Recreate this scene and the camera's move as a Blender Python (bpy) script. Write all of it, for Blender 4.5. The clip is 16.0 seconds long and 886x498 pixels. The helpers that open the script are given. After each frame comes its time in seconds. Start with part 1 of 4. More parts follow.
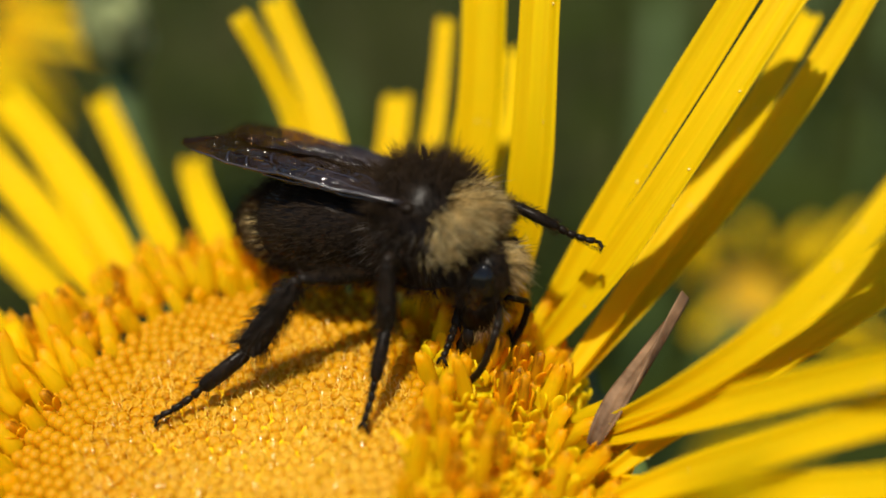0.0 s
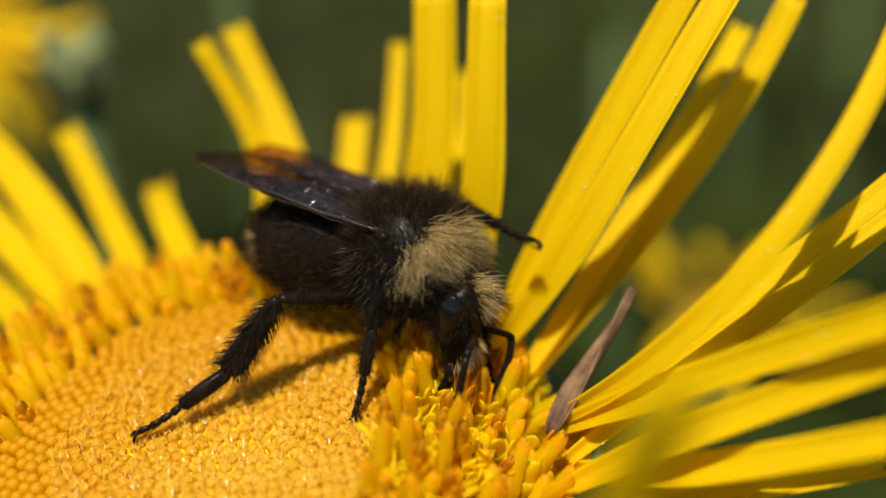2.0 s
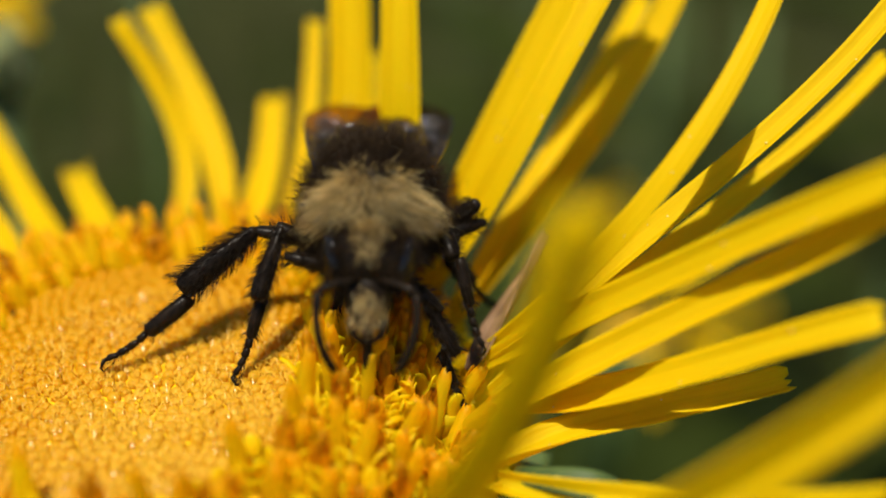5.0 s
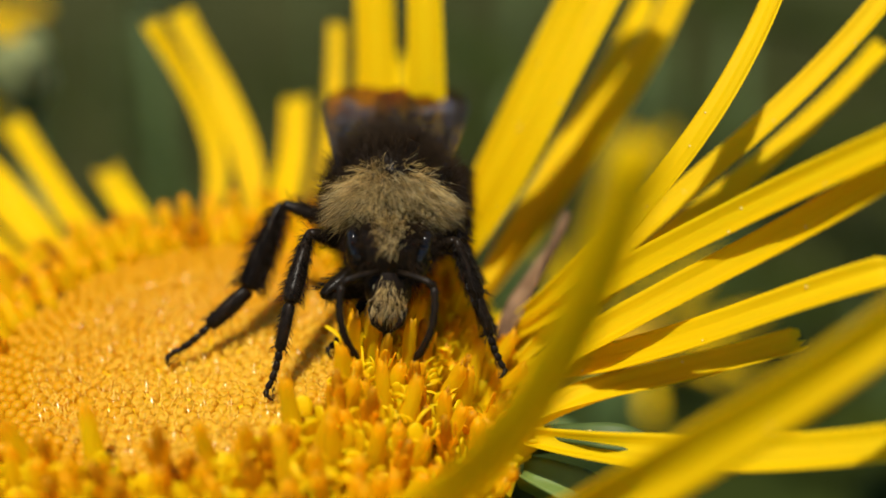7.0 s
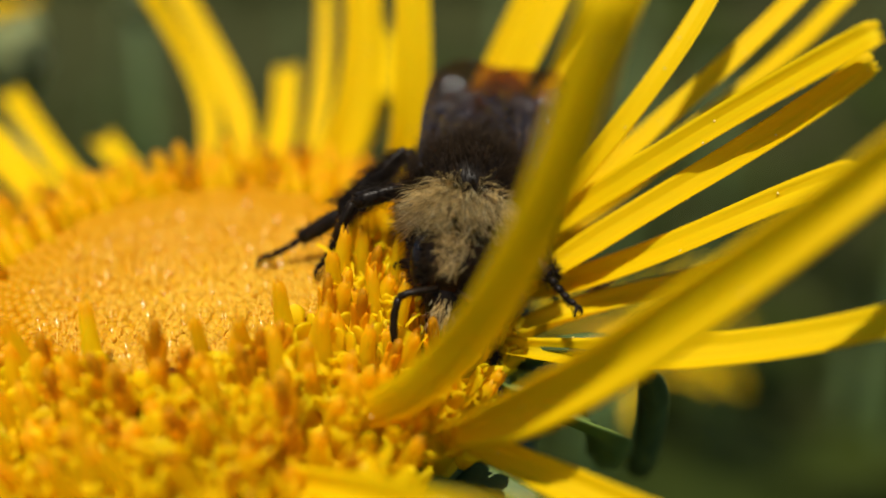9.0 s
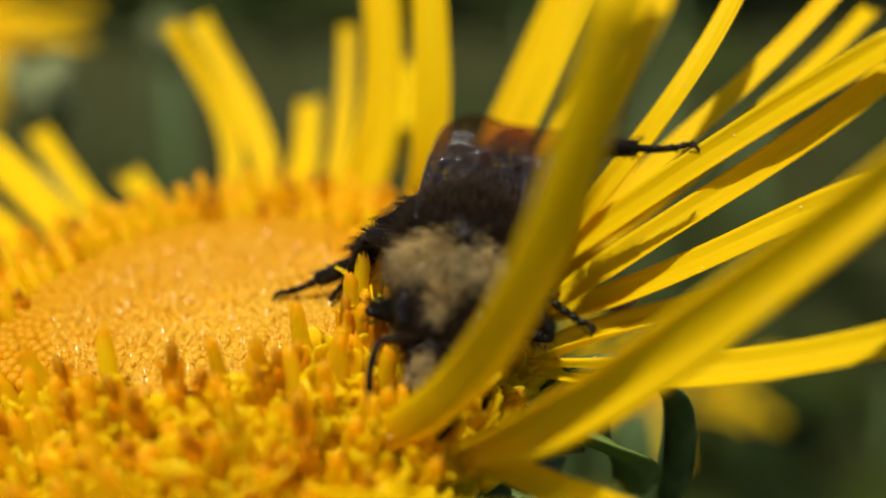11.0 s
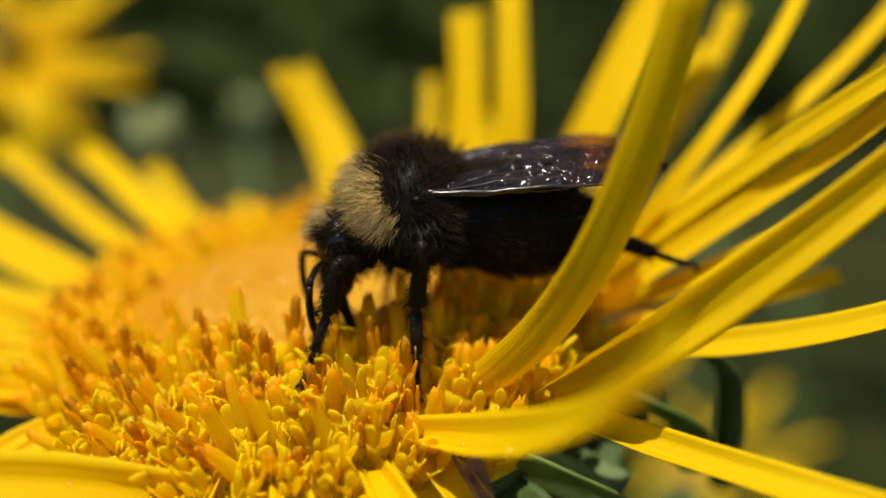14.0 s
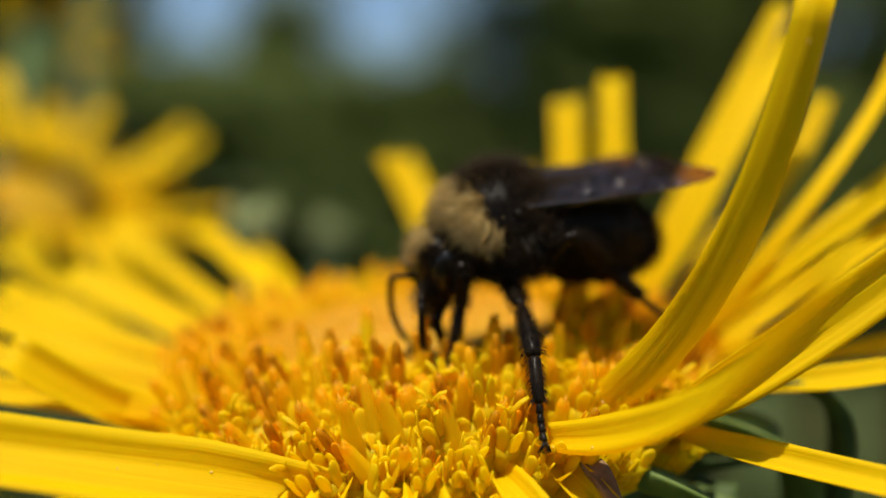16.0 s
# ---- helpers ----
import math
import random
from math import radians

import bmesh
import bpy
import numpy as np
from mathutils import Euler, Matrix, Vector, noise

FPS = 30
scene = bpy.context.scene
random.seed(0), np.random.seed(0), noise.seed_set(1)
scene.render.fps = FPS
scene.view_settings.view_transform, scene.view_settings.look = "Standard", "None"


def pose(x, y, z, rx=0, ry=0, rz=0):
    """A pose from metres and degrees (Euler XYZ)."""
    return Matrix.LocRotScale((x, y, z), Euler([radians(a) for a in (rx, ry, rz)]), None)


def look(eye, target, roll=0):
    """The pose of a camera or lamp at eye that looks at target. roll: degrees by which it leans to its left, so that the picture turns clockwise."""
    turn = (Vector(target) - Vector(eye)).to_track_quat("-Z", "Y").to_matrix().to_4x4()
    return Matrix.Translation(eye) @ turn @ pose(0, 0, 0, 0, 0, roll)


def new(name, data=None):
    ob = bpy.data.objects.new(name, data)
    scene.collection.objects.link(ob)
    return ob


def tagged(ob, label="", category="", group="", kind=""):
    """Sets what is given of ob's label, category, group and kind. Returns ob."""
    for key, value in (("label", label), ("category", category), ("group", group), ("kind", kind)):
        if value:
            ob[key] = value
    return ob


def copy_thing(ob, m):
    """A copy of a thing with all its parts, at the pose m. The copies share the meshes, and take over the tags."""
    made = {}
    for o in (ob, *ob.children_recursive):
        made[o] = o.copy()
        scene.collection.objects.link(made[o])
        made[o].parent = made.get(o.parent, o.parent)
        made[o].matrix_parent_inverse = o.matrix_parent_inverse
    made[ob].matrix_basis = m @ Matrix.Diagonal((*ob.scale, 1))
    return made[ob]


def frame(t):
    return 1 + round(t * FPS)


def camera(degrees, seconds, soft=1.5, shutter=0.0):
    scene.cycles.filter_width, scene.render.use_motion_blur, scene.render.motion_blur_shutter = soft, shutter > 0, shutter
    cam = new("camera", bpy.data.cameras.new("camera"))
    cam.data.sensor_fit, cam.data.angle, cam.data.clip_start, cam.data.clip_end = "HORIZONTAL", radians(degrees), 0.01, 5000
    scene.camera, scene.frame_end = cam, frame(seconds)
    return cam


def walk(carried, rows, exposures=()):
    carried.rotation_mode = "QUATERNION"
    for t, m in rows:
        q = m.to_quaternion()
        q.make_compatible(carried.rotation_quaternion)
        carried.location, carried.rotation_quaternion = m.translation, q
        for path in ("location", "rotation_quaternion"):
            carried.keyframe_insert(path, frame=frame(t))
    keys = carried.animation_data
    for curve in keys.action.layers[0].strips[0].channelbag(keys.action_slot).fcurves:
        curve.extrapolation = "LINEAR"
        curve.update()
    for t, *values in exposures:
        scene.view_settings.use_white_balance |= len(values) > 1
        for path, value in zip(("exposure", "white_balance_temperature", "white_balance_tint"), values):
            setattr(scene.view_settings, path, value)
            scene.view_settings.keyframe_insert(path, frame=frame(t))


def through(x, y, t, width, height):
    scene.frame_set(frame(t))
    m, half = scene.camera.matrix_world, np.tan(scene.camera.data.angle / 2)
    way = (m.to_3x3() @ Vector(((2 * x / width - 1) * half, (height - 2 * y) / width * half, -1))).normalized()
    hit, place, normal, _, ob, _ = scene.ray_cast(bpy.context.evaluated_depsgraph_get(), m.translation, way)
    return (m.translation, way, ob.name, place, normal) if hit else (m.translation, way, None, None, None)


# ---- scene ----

# All lengths below are written in millimetres and brought to metres by MM.
MM = 0.001
cam = camera(45.0, 16.0, soft=1.6, shutter=0.12)
cam.data.dof.use_dof = True
cam.data.dof.focus_distance = 0.0493
cam.data.dof.aperture_fstop = 13.5
cam.data.dof.aperture_blades = 0
PATH = [
    (0, (0.00114, -0.03732, 0.02639), (-0.00217, 0.00574, 0.00120), 0.82),
    (0.5, (0.00119, -0.03811, 0.02597), (-0.00191, 0.00545, 0.00163), 0.41),
    (1, (0.00242, -0.03952, 0.02587), (-0.00086, 0.00435, 0.00210), -0.48),
    (1.5, (0.00209, -0.04036, 0.02618), (-0.00008, 0.00374, 0.00272), -0.24),
    (2, (0.00174, -0.04039, 0.02576), (-0.00008, 0.00382, 0.00248), 0.02),
    (2.5, (0.00209, -0.04093, 0.02371), (-0.00023, 0.00380, 0.00147), -0.05),
    (3, (0.00296, -0.04115, 0.02264), (0.00143, 0.00349, 0.00016), 0.54),
    (3.5, (0.00282, -0.04334, 0.02311), (0.00260, 0.00161, 0.00122), 0.05),
    (4.2, (0.00224, -0.04384, 0.02217), (0.00375, 0.00149, 0.00113), 1.16),
    (6.3, (0.00139, -0.04478, 0.02118), (0.00358, 0.00047, 0.00002), -0.24),
    (6.5, (0.00097, -0.04565, 0.02051), (0.00353, -0.00017, -0.00011), 0.17),
    (7, (-0.00064, -0.04777, 0.02052), (0.00201, -0.00192, 0.00075), 0.18),
    (7.5, (-0.00220, -0.04769, 0.01964), (0.00113, -0.00195, -0.00028), 0.99),
    (8, (-0.00190, -0.04805, 0.01893), (0.00087, -0.00233, -0.00111), 1.08),
    (8.5, (-0.00114, -0.04937, 0.01769), (0.00222, -0.00336, -0.00160), 0.95),
    (9, (-0.00087, -0.05191, 0.01523), (0.00242, -0.00517, -0.00221), 0.07),
    (9.2, (-0.00014, -0.05149, 0.01628), (0.00254, -0.00518, -0.00237), -0.47),
    (11.5, (-0.00020, -0.05253, 0.01274), (0.00136, -0.00453, -0.00118), -1.44),
    (12, (-0.00069, -0.05416, 0.01171), (0.00045, -0.00583, -0.00105), -1.32),
    (12.5, (-0.00157, -0.05618, 0.01135), (-0.00018, -0.00772, -0.00088), -0.89),
    (13, (-0.00101, -0.05774, 0.01084), (-0.00055, -0.00915, -0.00093), -1.61),
    (13.5, (-0.00226, -0.05977, 0.01029), (-0.00172, -0.01100, -0.00072), -0.91),
    (14, (-0.00282, -0.06108, 0.00956), (-0.00284, -0.01210, -0.00048), -0.23),
    (14.5, (-0.00511, -0.06122, 0.01045), (-0.00476, -0.01221, 0.00057), -0.15),
    (15, (-0.00441, -0.05757, 0.00947), (-0.00482, -0.00864, -0.00084), -0.29),
    (15.5, (-0.00617, -0.06200, 0.00461), (-0.00871, -0.01247, -0.00173), 0.51),
    (16, (-0.00685, -0.06491, 0.00238), (-0.00899, -0.01499, 0.00047), 1.09),
]
walk(cam, [(t, look(eye, target, roll)) for t, eye, target, roll in PATH])

# ---- light: a high sun over the near side of the flower and a clear sky ----
SUN_UP, SUN_ROUND = 68.0, 160.0     # elevation, and turn from +y towards -x
world = bpy.data.worlds.new("sky")
scene.world = world
world.use_nodes = True
wn = world.node_tree.nodes
sky = wn.new("ShaderNodeTexSky")
sky.sky_type, sky.sun_disc = "NISHITA", False
sky.sun_elevation, sky.sun_rotation = radians(SUN_UP), radians(-SUN_ROUND)
world.node_tree.links.new(sky.outputs[0], wn["Background"].inputs[0])
sky.dust_density, sky.ozone_density = 0.4, 4.0
wn["Background"].inputs[1].default_value = 0.085
sun = new("sun", bpy.data.lights.new("sun", "SUN"))
sun.data.energy, sun.data.angle, sun.data.color = 4.7, radians(0.9), (1.0, 0.92, 0.78)
_e, _a = radians(SUN_UP), radians(SUN_ROUND)
SUN_FROM = Vector((-math.sin(_a) * math.cos(_e), math.cos(_a) * math.cos(_e), math.sin(_e)))
sun.matrix_world = look(SUN_FROM, (0, 0, 0))
scene.view_settings.exposure = 0.46

# ---- materials ----
def shader(name, color=(0.5, 0.5, 0.5), rough=0.5, spec=0.5, metal=0.0):
    m = bpy.data.materials.new(name)
    m.use_nodes = True
    b = m.node_tree.nodes["Principled BSDF"]
    b.inputs["Base Color"].default_value = (*color, 1)
    b.inputs["Roughness"].default_value = rough
    b.inputs["Specular IOR Level"].default_value = spec
    b.inputs["Metallic"].default_value = metal
    return m


def node(m, kind, **values):
    n = m.node_tree.nodes.new(kind)
    for key, value in values.items():
        n.inputs[key.replace("_", " ")].default_value = value
    return n


def join(m, a, b):
    m.node_tree.links.new(a, b)


def ramp(m, source, stops):
    r = m.node_tree.nodes.new("ShaderNodeValToRGB")
    e = r.color_ramp.elements
    while len(e) < len(stops):
        e.new(0.5)
    for k, (at, c) in zip(e, stops):
        k.position, k.color = at, (*c, 1)
    join(m, source, r.inputs[0])
    return r.outputs[0]


def mixed(m, fac, a, b, how="MIX"):
    n = m.node_tree.nodes.new("ShaderNodeMix")
    n.data_type, n.blend_type = "RGBA", how
    for sock, v in ((n.inputs[0], fac), (n.inputs[6], a), (n.inputs[7], b)):
        if isinstance(v, (int, float)):
            sock.default_value = v
        elif isinstance(v, tuple):
            sock.default_value = (*v, 1)
        else:
            join(m, v, sock)
    return n.outputs[2]


def place(m, scale=(1, 1, 1), space="Object"):
    tc = m.node_tree.nodes.new("ShaderNodeTexCoord")
    mp = m.node_tree.nodes.new("ShaderNodeMapping")
    mp.inputs["Scale"].default_value = scale
    join(m, tc.outputs[space], mp.inputs[0])
    return mp.outputs[0]


def noise_of(m, at, scale, detail=3.0, rough=0.55):
    n = node(m, "ShaderNodeTexNoise", Scale=scale, Detail=detail, Roughness=rough)
    join(m, at, n.inputs["Vector"])
    return n.outputs[0]


def bump(m, height, strength, distance):
    n = node(m, "ShaderNodeBump", Strength=strength, Distance=distance)
    join(m, height, n.inputs["Height"])
    join(m, n.outputs[0], m.node_tree.nodes["Principled BSDF"].inputs["Normal"])


def base(m, colour):
    join(m, colour, m.node_tree.nodes["Principled BSDF"].inputs["Base Color"])


def through_light(m, colour, amount):
    """Lets light shine through a thin leaf or petal."""
    nt = m.node_tree
    t = nt.nodes.new("ShaderNodeBsdfTranslucent")
    mix = nt.nodes.new("ShaderNodeMixShader")
    mix.inputs[0].default_value = amount
    if isinstance(colour, tuple):
        t.inputs[0].default_value = (*colour, 1)
    else:
        join(m, colour, t.inputs[0])
    join(m, nt.nodes["Principled BSDF"].outputs[0], mix.inputs[1])
    join(m, t.outputs[0], mix.inputs[2])
    join(m, mix.outputs[0], nt.nodes["Material Output"].inputs[0])


def petal_material(name, dark, light, through):
    m = shader(name, light, 0.5, 0.11)
    lines = noise_of(m, place(m, (26, 1.6, 1), "UV"), 1.0, 3)
    cloud = noise_of(m, place(m, (1.5, 3, 1), "UV"), 1.3, 3)
    info = m.node_tree.nodes.new("ShaderNodeObjectInfo")
    c = ramp(m, lines, [(0.25, dark), (0.6, light)])
    c = mixed(m, ramp(m, cloud, [(0.3, (0, 0, 0)), (0.8, (0.35, 0.35, 0.35))]), c, dark)
    c = mixed(m, ramp(m, info.outputs["Random"], [(0, (0, 0, 0)), (1, (0.25, 0.25, 0.25))]), c, (0.88, 0.62, 0.001))
    base(m, c)
    bump(m, lines, 0.35, 0.0002)
    through_light(m, mixed(m, 0.5, c, through), 0.56)
    return m


PETAL = petal_material("petal_yellow", (0.83, 0.55, 0.001), (0.905, 0.71, 0.002), (0.96, 0.66, 0.001))


def floret_material(name, low, high, tip, rough=0.5, streak=None):
    """Runs from low at the foot to tip at the end, by the height in the UV map."""
    m = shader(name, high, rough, 0.3)
    tc = m.node_tree.nodes.new("ShaderNodeTexCoord")
    sep = m.node_tree.nodes.new("ShaderNodeSeparateXYZ")
    join(m, tc.outputs["UV"], sep.inputs[0])
    c = ramp(m, sep.outputs[1], [(0.0, low), (0.55, high), (0.82, tip)])
    n = noise_of(m, place(m, (1, 1, 1)), 1400.0, 3)
    c = mixed(m, ramp(m, n, [(0.35, (0, 0, 0)), (0.75, (0.4, 0.4, 0.4))]), c, low)
    info = m.node_tree.nodes.new("ShaderNodeObjectInfo")
    c = mixed(m, ramp(m, info.outputs["Random"], [(0, (0, 0, 0)), (1, (0.3, 0.3, 0.3))]), c, (0.90, 0.60, 0.003))
    if streak:
        # dark lines that run up the tube
        lines = noise_of(m, place(m, (1, 1, 0.12)), 4200.0, 3)
        up = ramp(m, sep.outputs[1], [(0.35, (0, 0, 0)), (0.6, (0.8, 0.8, 0.8))])
        c = mixed(m, mixed(m, 1.0, up, ramp(m, lines, [(0.45, (0, 0, 0)), (0.62, (1, 1, 1))]), "MULTIPLY"), c, streak)
    base(m, c)
    bump(m, n, 0.3, 0.0001)
    through_light(m, c, 0.68)
    return m


SPIKE = floret_material("floret_orange", (0.97, 0.80, 0.004), (0.97, 0.74, 0.003), (0.94, 0.50, 0.002))
SPIKE_BROWN = floret_material("floret_brown", (0.93, 0.66, 0.004), (0.62, 0.28, 0.004), (0.78, 0.36, 0.004), streak=(0.13, 0.05, 0.004))
OPEN = floret_material("floret_yellow", (0.95, 0.72, 0.003), (0.96, 0.76, 0.003), (0.96, 0.80, 0.004))


def bud_material():
    m = shader("bud_orange", (0.7, 0.35, 0.02), 0.45, 0.2)
    at = place(m)
    n = noise_of(m, at, 900.0, 3)
    isl = m.node_tree.nodes.new("ShaderNodeNewGeometry")
    # pale gold about the middle, deeper orange towards the open florets
    far = node(m, "ShaderNodeVectorMath")
    far.operation = "LENGTH"
    off = node(m, "ShaderNodeVectorMath")
    off.operation = "SUBTRACT"
    off.inputs[1].default_value = (0.002, -0.0025, 0.0)
    join(m, at, off.inputs[0])
    join(m, off.outputs["Vector"], far.inputs[0])
    c = ramp(m, isl.outputs["Random Per Island"], [(0, (0.76, 0.47, 0.018)), (1, (0.83, 0.56, 0.045))])
    grown = ramp(m, far.outputs["Value"], [(0.0034, (0, 0, 0)), (0.0068, (0.95, 0.95, 0.95))])
    c = mixed(m, grown, c, (0.77, 0.41, 0.003))
    c = mixed(m, ramp(m, n, [(0.35, (0, 0, 0)), (0.7, (0.4, 0.4, 0.4))]), c, (0.70, 0.34, 0.003))
    base(m, c)
    bump(m, n, 0.3, 0.0001)
    through_light(m, c, 0.55)
    return m


BUD = bud_material()


def plain(name, dark, light, scale, rough=0.6, spec=0.3, height=0.0, through=None):
    m = shader(name, light, rough, spec)
    at = place(m)
    fine = noise_of(m, at, scale, 4)
    broad = noise_of(m, at, scale * 0.13, 2)
    c = ramp(m, fine, [(0.3, dark), (0.7, light)])
    c = mixed(m, ramp(m, broad, [(0.35, (0, 0, 0)), (0.7, (0.6, 0.6, 0.6))]), c, dark)
    base(m, c)
    if height:
        bump(m, fine, 0.5, height)
    if through:
        through_light(m, c, through)
    return m


BRACT = plain("bract_green", (0.10, 0.16, 0.03), (0.24, 0.33, 0.075), 300.0, 0.55, 0.3, 0.0001, 0.35)
GREEN = plain("stem_green", (0.03, 0.055, 0.012), (0.09, 0.13, 0.03), 500.0, 0.6, 0.3, 0.0001)
PALE = plain("bud_pale_green", (0.20, 0.24, 0.09), (0.42, 0.44, 0.20), 500.0, 0.6, 0.2, 0.0001, 0.3)
LEAF = plain("leaf_green", (0.016, 0.025, 0.0025), (0.045, 0.058, 0.007), 60.0, 0.6, 0.10, 0.0005, 0.3)
CUSHION = plain("floret_cushion", (0.74, 0.46, 0.003), (0.86, 0.60, 0.006), 900.0, 0.7, 0.1, 0.0001, 0.2)
POLLEN = plain("pollen", (0.80, 0.62, 0.10), (0.93, 0.85, 0.45), 3000.0, 0.7, 0.2, 0.00002, 0.3)
DRY = plain("dry_bract_brown", (0.07, 0.036, 0.016), (0.26, 0.155, 0.08), 900.0, 0.7, 0.2, 0.0001)
BLACK = plain("bee_black_shell", (0.006, 0.0045, 0.003), (0.018, 0.011, 0.006), 2500.0, 0.34, 0.09, 0.00004)
EYE = plain("bee_eye", (0.003, 0.003, 0.003), (0.007, 0.006, 0.005), 9000.0, 0.09, 0.34, 0.000003)
FUR_DARK = plain("bee_black_hair", (0.010, 0.006, 0.003), (0.034, 0.020, 0.009), 700.0, 0.5, 0.07)


def hair_material(name, stops, spec, through=0.0):
    """Hairs that differ in tone one from another."""
    m = shader(name, stops[-1][1], 0.45, spec)
    g = m.node_tree.nodes.new("ShaderNodeNewGeometry")
    c = ramp(m, g.outputs["Random Per Island"], stops)
    base(m, c)
    if through:
        through_light(m, c, through)
    return m


FUR_PALE = hair_material("bee_tan_hair", [(0.0, (0.03, 0.018, 0.006)), (0.20, (0.24, 0.15, 0.045)), (0.45, (0.74, 0.54, 0.20)), (0.75, (0.92, 0.73, 0.32)), (1.0, (0.98, 0.88, 0.54))], 0.4, 0.5)
SOIL = plain("meadow_ground", (0.012, 0.016, 0.003), (0.056, 0.056, 0.018), 3.2, 0.9, 0.1)
GRASS = plain("grass_blades", (0.024, 0.031, 0.004), (0.066, 0.078, 0.011), 9.0, 0.6, 0.1, 0.0, 0.3)
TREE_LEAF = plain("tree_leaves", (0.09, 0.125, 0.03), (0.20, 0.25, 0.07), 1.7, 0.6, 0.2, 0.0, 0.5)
BARK = plain("tree_bark", (0.03, 0.024, 0.018), (0.10, 0.08, 0.06), 12.0, 0.9, 0.1, 0.01)


def wing_material():
    m = shader("wing_smoky", (0.03, 0.018, 0.012), 0.10, 0.5)
    nt = m.node_tree
    n = noise_of(m, place(m), 650.0, 3)
    c = ramp(m, n, [(0.3, (0.007, 0.005, 0.004)), (0.7, (0.030, 0.018, 0.011))])
    base(m, c)
    bump(m, noise_of(m, place(m, (1, 2.0, 1)), 720.0, 2), 1.0, 0.0009)
    clear = nt.nodes.new("ShaderNodeBsdfTransparent")
    clear.inputs[0].default_value = (0.80, 0.61, 0.37, 1)
    mix = nt.nodes.new("ShaderNodeMixShader")
    sep = nt.nodes.new("ShaderNodeSeparateXYZ")
    join(m, place(m, (-80, 1, 1)), sep.inputs[0])
    join(m, ramp(m, sep.outputs[0], [(0.36, (0.10, 0.10, 0.10)), (0.84, (0.80, 0.80, 0.80))]), mix.inputs[0])
    join(m, nt.nodes["Principled BSDF"].outputs[0], mix.inputs[1])
    join(m, clear.outputs[0], mix.inputs[2])
    join(m, mix.outputs[0], nt.nodes["Material Output"].inputs[0])
    return m


WING = wing_material()
SILK = plain("silky_hair", (0.82, 0.52, 0.03), (0.92, 0.68, 0.11), 900.0, 0.26, 0.6, 0.0, 0.4)
FUR_GREY = plain("bee_grey_hair", (0.05, 0.042, 0.034), (0.16, 0.13, 0.10), 700.0, 0.4, 0.5)
VEIN = plain("wing_vein", (0.008, 0.005, 0.004), (0.03, 0.018, 0.012), 900.0, 0.22, 1.0)

# ---- building helpers ----
def part(name, bm, material, parent=None, label="", smooth=True):
    """Links a bmesh, drawn in millimetres, as one mesh object."""
    bmesh.ops.scale(bm, vec=(MM, MM, MM), verts=bm.verts)
    me = bpy.data.meshes.new(name)
    bm.to_mesh(me)
    bm.free()
    return link_mesh(name, me, material, parent, label, smooth)


def link_mesh(name, me, material, parent=None, label="", smooth=True):
    for m in material if isinstance(material, (list, tuple)) else [material]:
        me.materials.append(m)
    if smooth:
        me.polygons.foreach_set("use_smooth", [True] * len(me.polygons))
    ob = new(name, me)
    ob.parent = parent
    if label:
        ob["label"] = label
    return ob


def at_mm(x, y, z):
    return Vector((x, y, z)) * MM


def bezier(p, s):
    a, b, c, d = (Vector(v) for v in p)
    return a * (1 - s) ** 3 + b * 3 * s * (1 - s) ** 2 + c * 3 * s * s * (1 - s) + d * s ** 3


def tube(bm, pts, radii, sides=8, closed=True, squash=1.0, uv=None):
    """A tube along pts. Returns its rings."""
    rings, side = [], None
    for i, p in enumerate(pts):
        a, b = pts[max(i - 1, 0)], pts[min(i + 1, len(pts) - 1)]
        t = (Vector(b) - Vector(a)).normalized()
        if side is None:
            side = t.cross(Vector((0, 0, 1)) if abs(t.z) < 0.9 else Vector((0, 1, 0))).normalized()
        side = (side - t * side.dot(t)).normalized()
        up = t.cross(side)
        rings.append([bm.verts.new(Vector(p) + radii[i] * (math.cos(k) * side + squash * math.sin(k) * up))
                      for k in (2 * math.pi * j / sides for j in range(sides))])
    for i, (lo, hi) in enumerate(zip(rings, rings[1:])):
        for j in range(sides):
            f = bm.faces.new((lo[j], lo[(j + 1) % sides], hi[(j + 1) % sides], hi[j]))
            if uv:
                n = len(pts) - 1
                for lp, v in zip(f.loops, (i / n, i / n, (i + 1) / n, (i + 1) / n)):
                    lp[uv].uv = (0.5, v)
    if closed:
        bm.faces.new(rings[0][::-1])
        f = bm.faces.new(rings[-1])
        if uv:
            for lp in f.loops:
                lp[uv].uv = (0.5, 1.0)
    return rings


# ---- the flower head ----
# Its disc leans a little towards -x and -y; heights are counted from the plane of the inner floret tips.
LEAN = Matrix(((0.9976, 0.0000, -0.0697), (-0.0111, 0.9872, -0.1589), (0.0688, 0.1592, 0.9848)))
HEAD = Matrix.Translation((-10.22, -1.93, -3.30)) @ LEAN.to_4x4()
RIM = 15.4


def disc_top(r):
    """Height of the cushion on which the florets stand, at the distance r from its middle."""
    return -2.55 - 0.25 * math.exp(-(r / 3.0) ** 2) - 0.05 * max(r - 6.5, 0) ** 2


